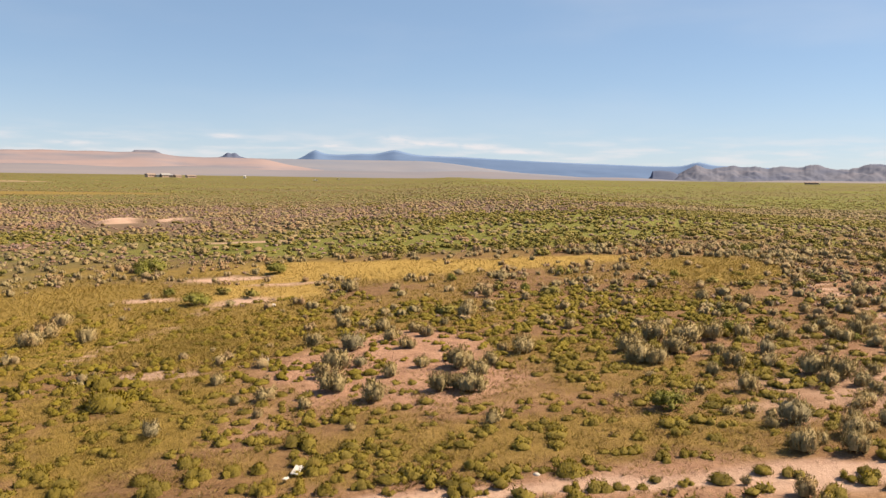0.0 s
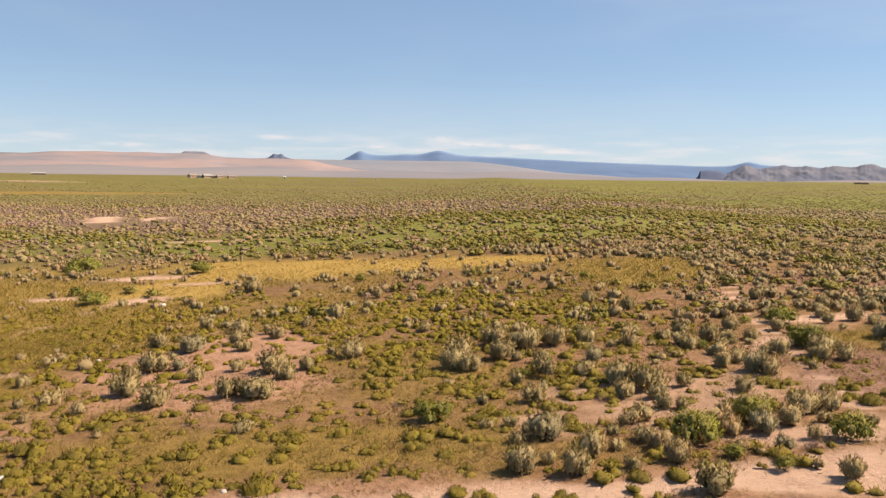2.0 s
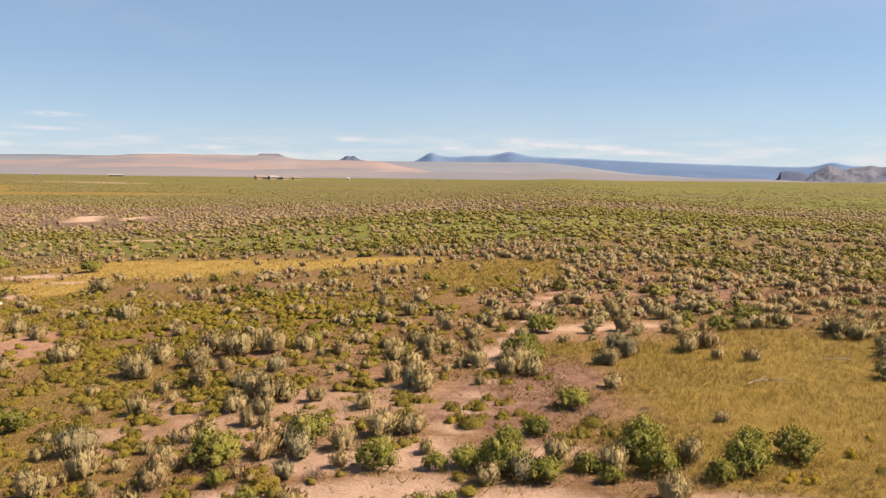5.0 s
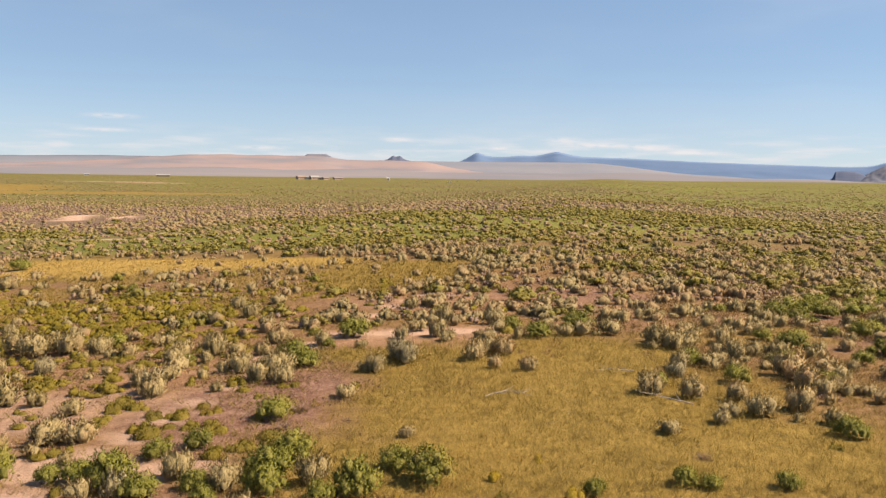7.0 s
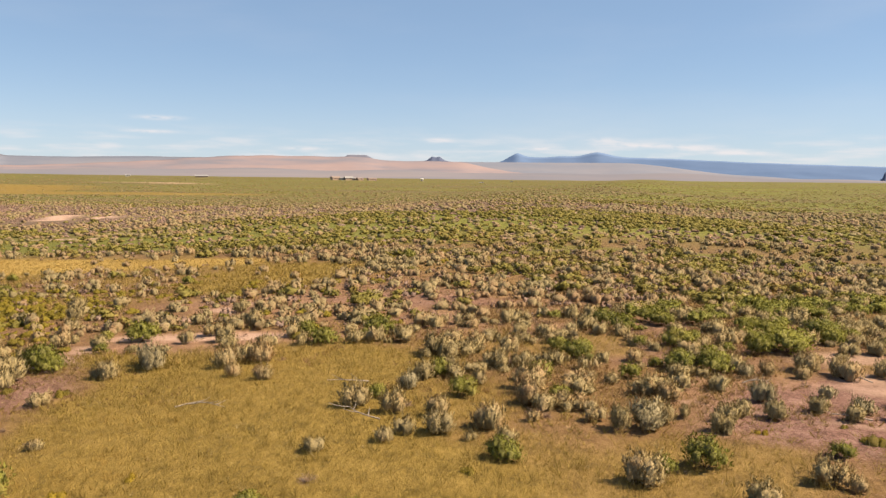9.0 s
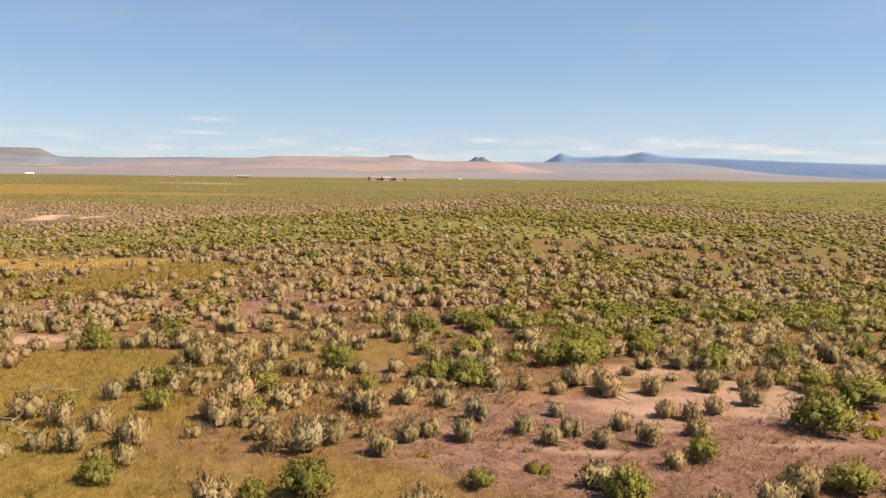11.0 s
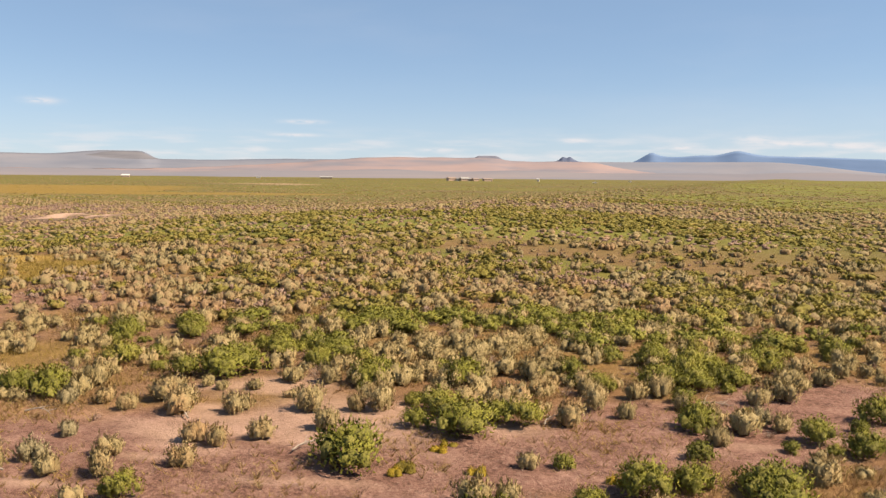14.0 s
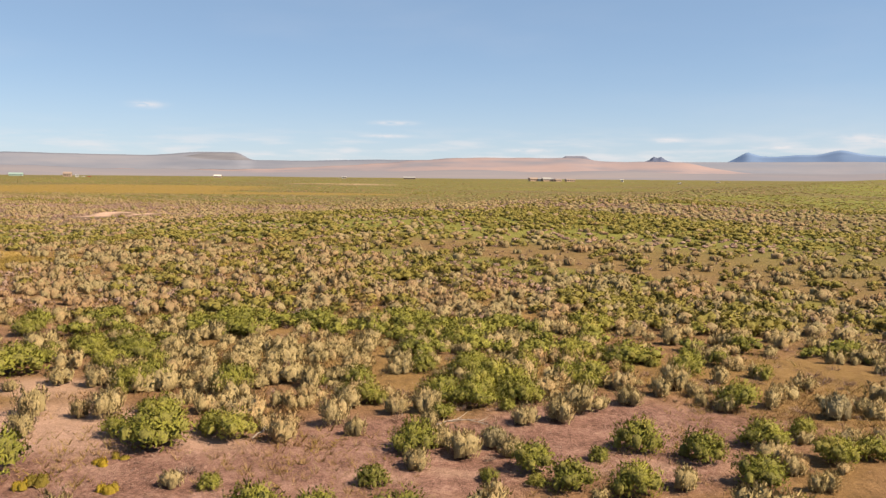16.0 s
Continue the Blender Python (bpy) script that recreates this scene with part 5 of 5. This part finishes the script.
grass_field(40000, -48, 32, 42, 78, TUFTS_BACK, 0.36, False, "dry_grass", "olive-yellow dry grass between the scrub", M_GRASS)
grass_field(32000, -30, 22, 58, 90, TUFTS_BACK, 0.22, True, "golden_grass", "golden dry grass meadow on the plain", M_GOLD)


# ---- litter and weeds on the bare ground ----
def litter(count, x0, x1, y0, y1, long, wide, name, label, material, want):
    x, y = grass_rng.uniform(x0, x1, count), grass_rng.uniform(y0, y1, count)
    ok = in_sight(x, y) & (y > edge(x) - 1)
    x, y = x[ok], y[ok]
    chance = want(*plan(x, y)) * smooth(0.3, 0.6, fbm(x, y, 2.2, 71))
    ok = grass_rng.uniform(0, 1, len(x)) < chance
    x, y = x[ok], y[ok]
    n = len(x)
    a = grass_rng.uniform(0, 2 * np.pi, n)
    ln = grass_rng.uniform(0.3, 1.0, n) ** 2 * long
    base = np.c_[x, y, ground_z(x, y) + 0.06]
    tip = base + np.c_[np.cos(a) * ln, np.sin(a) * ln, grass_rng.uniform(0.0, 0.35, n) * ln]
    V, F = blades(base, tip, np.full(n, wide), grass_rng, np.tile([0.0, 0.0, 1.0], (n, 1)))
    N = np.repeat(unit(np.c_[grass_rng.normal(size=(n, 2)) * 0.4, np.ones(n)]), 3, 0)
    tagged(new(name, fill_mesh(name, V, F, N, material)), label, "litter", kind="stuff")


litter(180000, -20, 92, 23, 66, 0.28, 0.017, "dead_twig_litter", "grey dead twigs scattered over bare soil", M_DEAD,
       lambda sand, pink, red, grass, gold: (0.5 * pink + red + 0.15) * (1 - sand) * (1 - grass))
WEEDS = [tuft_shape(grass_rng, 6, 1.0, 0.06, 0.8) for _ in range(4)]


STRAW = [tuft_shape(grass_rng, 12, 1.0, 0.045, 0.6) for _ in range(4)]


def weeds(count, x0, x1, y0, y1, name, label, material, tall, want, shapes=WEEDS):
    x, y = grass_rng.uniform(x0, x1, count), grass_rng.uniform(y0, y1, count)
    ok = in_sight(x, y) & (y > edge(x) - 1)
    x, y = x[ok], y[ok]
    ok = grass_rng.uniform(0, 1, len(x)) < want(*plan(x, y)) * smooth(0.4, 0.65, fbm(x, y, 3.5, 73))
    x, y = x[ok], y[ok]
    h = tall * grass_rng.uniform(0.4, 1.2, len(x))
    V, F, N = set_out(shapes, x, y, h * 1.2, h, grass_rng)
    tagged(new(name, fill_mesh(name, V, F, N, material)), label, "weeds", kind="stuff")


weeds(80000, -20, 96, 23, 74, "dry_weeds", "small dry straw-coloured weeds on bare soil", M_GRASS, 0.25, lambda sand, pink, red, grass, gold: (1 - 0.9 * sand) * (1 - 0.7 * grass) * 0.8)
weeds(56000, 36, 86, 41, 68, "straw_weeds", "dry reddish straw growing between the shrubs", M_STRAW, 0.28, lambda sand, pink, red, grass, gold: (1 - 0.9 * sand) * (1 - 0.8 * red) * (1 - 0.5 * grass), STRAW)
weeds(46000, -20, 36, 24, 62, "brown_weeds", "low reddish-brown dead weeds between the shrubs", M_BROWN, 0.17, lambda sand, pink, red, grass, gold: (1 - 0.9 * sand) * (1 - 0.4 * pink) * (1 - 0.5 * grass), STRAW)
weeds(40000, -20, 96, 23, 74, "grey_weeds", "small grey-green weeds on bare soil", M_SAGE, 0.2, lambda sand, pink, red, grass, gold: (1 - 0.9 * sand) * 0.5)
weeds(14000, -22, 30, 23, 62, "green_weeds", "small yellow-green weeds between the cushions", M_CUSHION, 0.24, lambda sand, pink, red, grass, gold: (1 - 0.9 * sand) * 0.7)


# ---- things on the plain ----
def part(name, V, F, material, parent, label=""):
    me = bpy.data.meshes.new(name)
    me.from_pydata([tuple(v) for v in V], [], [tuple(f) for f in F])
    me.materials.append(material)
    ob = new(name, me)
    ob.parent = parent
    return tagged(ob, label) if label else ob


def block(x0, x1, y0, y1, z0, z1):
    V = [(x0, y0, z0), (x1, y0, z0), (x1, y1, z0), (x0, y1, z0), (x0, y0, z1), (x1, y0, z1), (x1, y1, z1), (x0, y1, z1)]
    return V, [(3, 2, 1, 0), (4, 5, 6, 7), (0, 1, 5, 4), (1, 2, 6, 5), (2, 3, 7, 6), (3, 0, 4, 7)]


def gable(w, d, z, rise, over=0.5, thick=0.2):
    """A pitched roof of real thickness with its ridge along x."""
    x, y = w / 2 + over, d / 2 + over
    V = [(-x, -y, z), (x, -y, z), (x, 0, z + rise), (-x, 0, z + rise), (x, y, z), (-x, y, z)]
    V += [(a, b, c + thick) for a, b, c in V]
    F = [(0, 3, 2, 1), (3, 5, 4, 2), (6, 7, 8, 9), (9, 8, 10, 11), (0, 1, 7, 6), (4, 5, 11, 10), (1, 2, 8, 7), (2, 4, 10, 8), (5, 3, 9, 11), (3, 0, 6, 9)]
    return V, F


def walls(w, d, h, rise):
    x, y = w / 2, d / 2
    V = [(-x, -y, -0.6), (x, -y, -0.6), (x, y, -0.6), (-x, y, -0.6), (-x, -y, h), (x, -y, h), (x, y, h), (-x, y, h), (-x, 0, h + rise), (x, 0, h + rise)]
    return V, [(0, 1, 5, 4), (2, 3, 7, 6), (1, 2, 6, 9, 5), (3, 0, 4, 8, 7), (3, 2, 1, 0)]


def building(name, label, x, y, w, d, h, rise, turn, wall, roof, windows=2, door=True, category="house"):
    root = new(name)
    root.matrix_basis = pose(x, y, float(ground_z(x, y)), 0, 0, turn)
    tagged(root, label, category)
    part("wall", *walls(w, d, h, rise), wall, root)
    part("roof", *gable(w, d, h, rise), roof, root)
    for i in range(windows):
        cx = -w / 2 + w * (i + 1) / (windows + 1.6)
        win = part("window", *block(cx - 0.6, cx + 0.6, -d / 2 - 0.05, -d / 2 + 0.02, h * 0.35, h * 0.75), M_TRIM, root)
        part("pane", *block(cx - 0.5, cx + 0.5, -d / 2 - 0.07, -d / 2 - 0.052, h * 0.39, h * 0.71), M_PANE, win)
    if door:
        cx = w * 0.36
        part("door", *block(cx - 0.5, cx + 0.5, -d / 2 - 0.06, -d / 2 + 0.02, 0, min(2.1, h * 0.85)), M_TRIM, root)
    return root


def vehicle(name, label, x, y, turn, paint, category="truck", long=5.2):
    """A parked pickup: lower body, cab with glass, four wheels."""
    root = new(name)
    root.matrix_basis = pose(x, y, float(ground_z(x, y)), 0, 0, turn)
    tagged(root, label, category)
    a = long / 2
    V, F = block(-a, a, -0.9, 0.9, 0.45, 1.0)
    part("body", V, F, paint, root)
    V, F = block(-a * 0.1, a * 0.55, -0.85, 0.85, 1.0, 1.75)
    V[4], V[7] = (-a * 0.02, -0.72, 1.75), (-a * 0.02, 0.72, 1.75)
    V[5], V[6] = (a * 0.36, -0.72, 1.75), (a * 0.36, 0.72, 1.75)
    cab = part("cab", V, F, paint, root)
    part("side_glass", *block(a * 0.02, a * 0.34, -0.84, -0.78, 1.1, 1.6), M_PANE, cab)
    for sx in (-0.62, 0.62):
        for sy in (-0.9, 0.9):
            ang = [2 * math.pi * k / 12 for k in range(12)]
            V = [(a * sx + 0.38 * math.cos(q), sy + s, 0.38 + 0.38 * math.sin(q)) for s in (-0.11, 0.11) for q in ang]
            F = [tuple(range(11, -1, -1)), tuple(range(12, 24))] + [(k, (k + 1) % 12, 12 + (k + 1) % 12, 12 + k) for k in range(12)]
            part("wheel", V, F, M_TYRE, root)
    return root


M_TAN_WALL = plain("tan_stucco", (0.42, 0.31, 0.235), 0.9, 0.1, 0.6)
M_BROWN_WALL = plain("brown_boards", (0.277, 0.208, 0.164), 0.9, 0.2, 0.8)
M_WHITE_WALL = plain("white_siding", (0.466, 0.454, 0.428), 0.7, 0.06, 0.6)
M_GREY_ROOF = plain("grey_metal_roof", (0.252, 0.246, 0.239), 0.5, 0.1, 0.5)
M_BROWN_ROOF = plain("brown_shingles", (0.227, 0.176, 0.145), 0.9, 0.15, 0.9)
M_GREEN_ROOF = plain("pale_green_metal", (0.227, 0.315, 0.284), 0.5, 0.08, 0.5)
M_TRIM = plain("grey_trim", (0.189, 0.170, 0.158), 0.7, 0.1, 1.0)
M_PANE = plain("window_glass", (0.025, 0.028, 0.032), 0.1, 0.1, 1.0)
M_TYRE = plain("black_rubber", (0.019, 0.019, 0.019), 0.9, 0.1, 3.0)
M_RED_PAINT = plain("red_paint", (0.284, 0.038, 0.032), 0.4, 0.08, 1.0)
M_WHITE_PAINT = plain("white_paint", (0.491, 0.485, 0.473), 0.4, 0.05, 1.0)
M_BOARD = plain("weathered_white_board", (0.416, 0.397, 0.365), 0.7, 0.12, 2.0, 0.002)
M_STONE = plain("pale_stone", (0.378, 0.340, 0.296), 0.9, 0.2, 5.0, 0.01)

building("ranch_house", "brown ranch house with a pale gable end far across the plain", -403, 1120, 12, 9, 3.2, 2.0, 47, M_TAN_WALL, M_BROWN_ROOF)
building("shed", "small white shed beside the brown ranch house", -393, 1122, 4.5, 5, 3.2, 1.0, 15, M_WHITE_WALL, M_GREY_ROOF, 0, True, "shed")
building("ranch_house", "dark ranch house with a broad grey roof on the plain", -385, 1126, 12, 10, 3.0, 2.4, 42, M_TAN_WALL, M_GREY_ROOF)
building("shed", "tan shed beside the grey-roofed ranch house", -377, 1128, 4.5, 5, 2.8, 0.9, 10, M_TAN_WALL, M_GREY_ROOF, 0, True, "shed")
building("ranch_house", "low brown house with tan walls on the plain", -369, 1130, 9, 7, 2.5, 1.2, 52, M_TAN_WALL, M_BROWN_ROOF)
building("ranch_house", "long low brown house with tan trim on the plain", -352, 1135, 13, 7, 2.5, 1.2, 44, M_TAN_WALL, M_BROWN_ROOF, 3)
building("water_tank_shed", "small white pump house standing alone on the plain", -282, 1156, 3.0, 3.0, 3.0, 0.8, 0, M_WHITE_WALL, M_WHITE_WALL, 0, True, "shed")
vehicle("camper_truck", "white pickup truck parked on the open plain", -150, 953, 25, M_WHITE_PAINT)
vehicle("pickup_truck", "white pickup truck parked far out on the plain", -147, 1140, 5, M_WHITE_PAINT)
building("long_barn", "long dark low barn below the rocky hills", 560, 1235, 19, 8, 2.6, 1.0, -20, M_BROWN_WALL, M_BROWN_ROOF, 0, True, "barn")
vehicle("pickup_truck", "white pickup truck parked beside the long dark barn", 569, 1228, 60, M_WHITE_PAINT)
building("dark_house", "dark two-storey house at the edge of the gold field", -1030, 808, 11, 9, 4.6, 2.6, 45, M_BROWN_WALL, M_BROWN_ROOF)
building("shed", "white shed beside the dark two-storey house", -1020, 817, 5, 4, 2.6, 0.8, 45, M_WHITE_WALL, M_GREY_ROOF, 0, True, "shed")
vehicle("pickup_truck", "red pickup truck parked beside the white shed", -1004, 826, 40, M_RED_PAINT)
vehicle("pickup_truck", "white pickup truck parked near the red one", -1011, 822, 50, M_WHITE_PAINT)
building("metal_shed", "long shed with a pale green metal roof", -1180, 820, 20, 10, 3.0, 2.0, 50, M_GREEN_ROOF, M_GREEN_ROOF, 0, True, "shed")
building("white_barn", "long white barn with a dark open side", -940, 1025, 12, 8, 2.8, 2.0, 40, M_BROWN_WALL, M_WHITE_WALL, 0, True, "barn")
building("long_shed", "long low shed with a pale grey metal roof", -700, 1250, 21, 9, 2.2, 1.8, 30, M_BROWN_WALL, M_GREY_ROOF, 0, True, "shed")
building("hut", "small white hut far across the plain", -830, 1230, 8, 5, 2.4, 1.0, 35, M_WHITE_WALL, M_GREY_ROOF, 1, True, "hut")


def board(x, y, length, width, turn, tilt, label):
    """A cracked sheet of board with an uneven broken end."""
    r = np.random.default_rng(int(length * 100))
    n = 9
    ys = np.linspace(-width / 2, width / 2, n)
    end = length / 2 + r.uniform(-0.10, 0.06, n)
    top_pts = [(-length / 2, v, 0.03) for v in ys] + [(e, v, 0.03 + 0.02 * math.sin(v * 9)) for e, v in zip(end, ys)]
    low_pts = [(a, b, c - 0.025) for a, b, c in top_pts]
    V = top_pts + low_pts
    m = 2 * n
    F = [(i, n + i, n + i + 1, i + 1) for i in range(n - 1)] + [(m + i, m + i + 1, m + n + i + 1, m + n + i) for i in range(n - 1)]
    F += [(i, i + 1, m + i + 1, m + i) for i in range(n - 1)] + [(n + i, m + n + i, m + n + i + 1, n + i + 1) for i in range(n - 1)]
    F += [(0, m, m + n, n), (n - 1, 2 * n - 1, m + 2 * n - 1, m + n - 1)]
    me = bpy.data.meshes.new("board")
    me.from_pydata(V, [], F)
    me.materials.append(M_BOARD)
    ob = new("white_board", me)
    ob.matrix_basis = pose(x, y, float(ground_z(x, y)) + 0.10, 0, tilt, turn)
    return tagged(ob, label, "board")


board(-4.95, 27.45, 0.56, 0.28, 78, -12, "broken white sheet of board lying among rabbitbrush")
board(-5.2, 26.75, 0.30, 0.14, 70, 4, "smaller broken piece of white board on the soil")


def stone(x, y, rad, label):
    v, f, n = core(np.array([0.0, 0.0, 0.1]), np.array([1.0, 0.75, 0.7]), np.random.default_rng(int(abs(x * 10))), 4, 8, 0.16)
    me = fill_mesh("stone", v, f, None, M_STONE)
    ob = new("stone", me)
    ob.matrix_basis = pose(x, y, float(ground_z(x, y)) - 0.03, 0, 0, x * 40) @ Matrix.Diagonal((rad, rad, rad, 1))
    return tagged(ob, label, "stone", "pale stones")


stone(-12.6, 59.9, 0.34, "pale stone lying in yellow grass")
stone(3.2, 25.9, 0.16, "small pale stone at the edge of the track")
stone(-1.2, 37.5, 0.14, "small pale stone on pink bare soil")
stone(-9.6, 44.0, 0.18, "small pale stone among rabbitbrush cushions")


def fallen_branch(x, y, length, turn, label):
    """A bleached forked branch lying on the ground."""
    r = np.random.default_rng(int(abs(x * 7 + y)))
    root = new("fallen_branch")
    root.matrix_basis = pose(x, y, float(ground_z(x, y)) + 0.03, 0, 0, turn)
    tagged(root, label, "dead branch", "fallen branches")
    k = np.linspace(0, 1, 6)
    main = np.c_[k * length, 0.12 * np.sin(k * 4) * length, 0.06 + 0.10 * np.sin(k * 3)]
    V, F = tube(main, 0.028 * (1 - 0.75 * k), 5)
    part("limb", V, F, M_BONE, root)
    for i in range(4):
        s = main[1 + i]
        a = r.uniform(0.4, 1.0) * (1 if i % 2 else -1)
        ln = length * r.uniform(0.25, 0.45)
        q = np.linspace(0, 1, 4)
        tw = s + np.c_[q * ln * math.cos(a), q * ln * math.sin(a), q * q * 0.22 * ln + 0.01]
        V, F = tube(tw, 0.016 * (1 - 0.7 * q), 4)
        part("twig", V, F, M_BONE, root)
    return root


for bx_, by_, bl_, bt_ in ((39.6, 41.6, 1.5, 200), (41.4, 37.6, 1.8, 150), (34.6, 37.2, 1.6, 20), (53.4, 43.0, 1.0, 100), (61.5, 46.4, 1.1, 60), (52.6, 45.5, 1.0, 10),
                          (57.3, 47.2, 0.9, 130), (66.8, 51.6, 1.0, 75), (70.4, 55.4, 1.5, 35), (62.2, 41.6, 1.0, 20), (56.1, 42.1, 1.2, 170)):
    fallen_branch(bx_, by_, bl_, bt_, "bleached grey dead branch lying on dry ground")
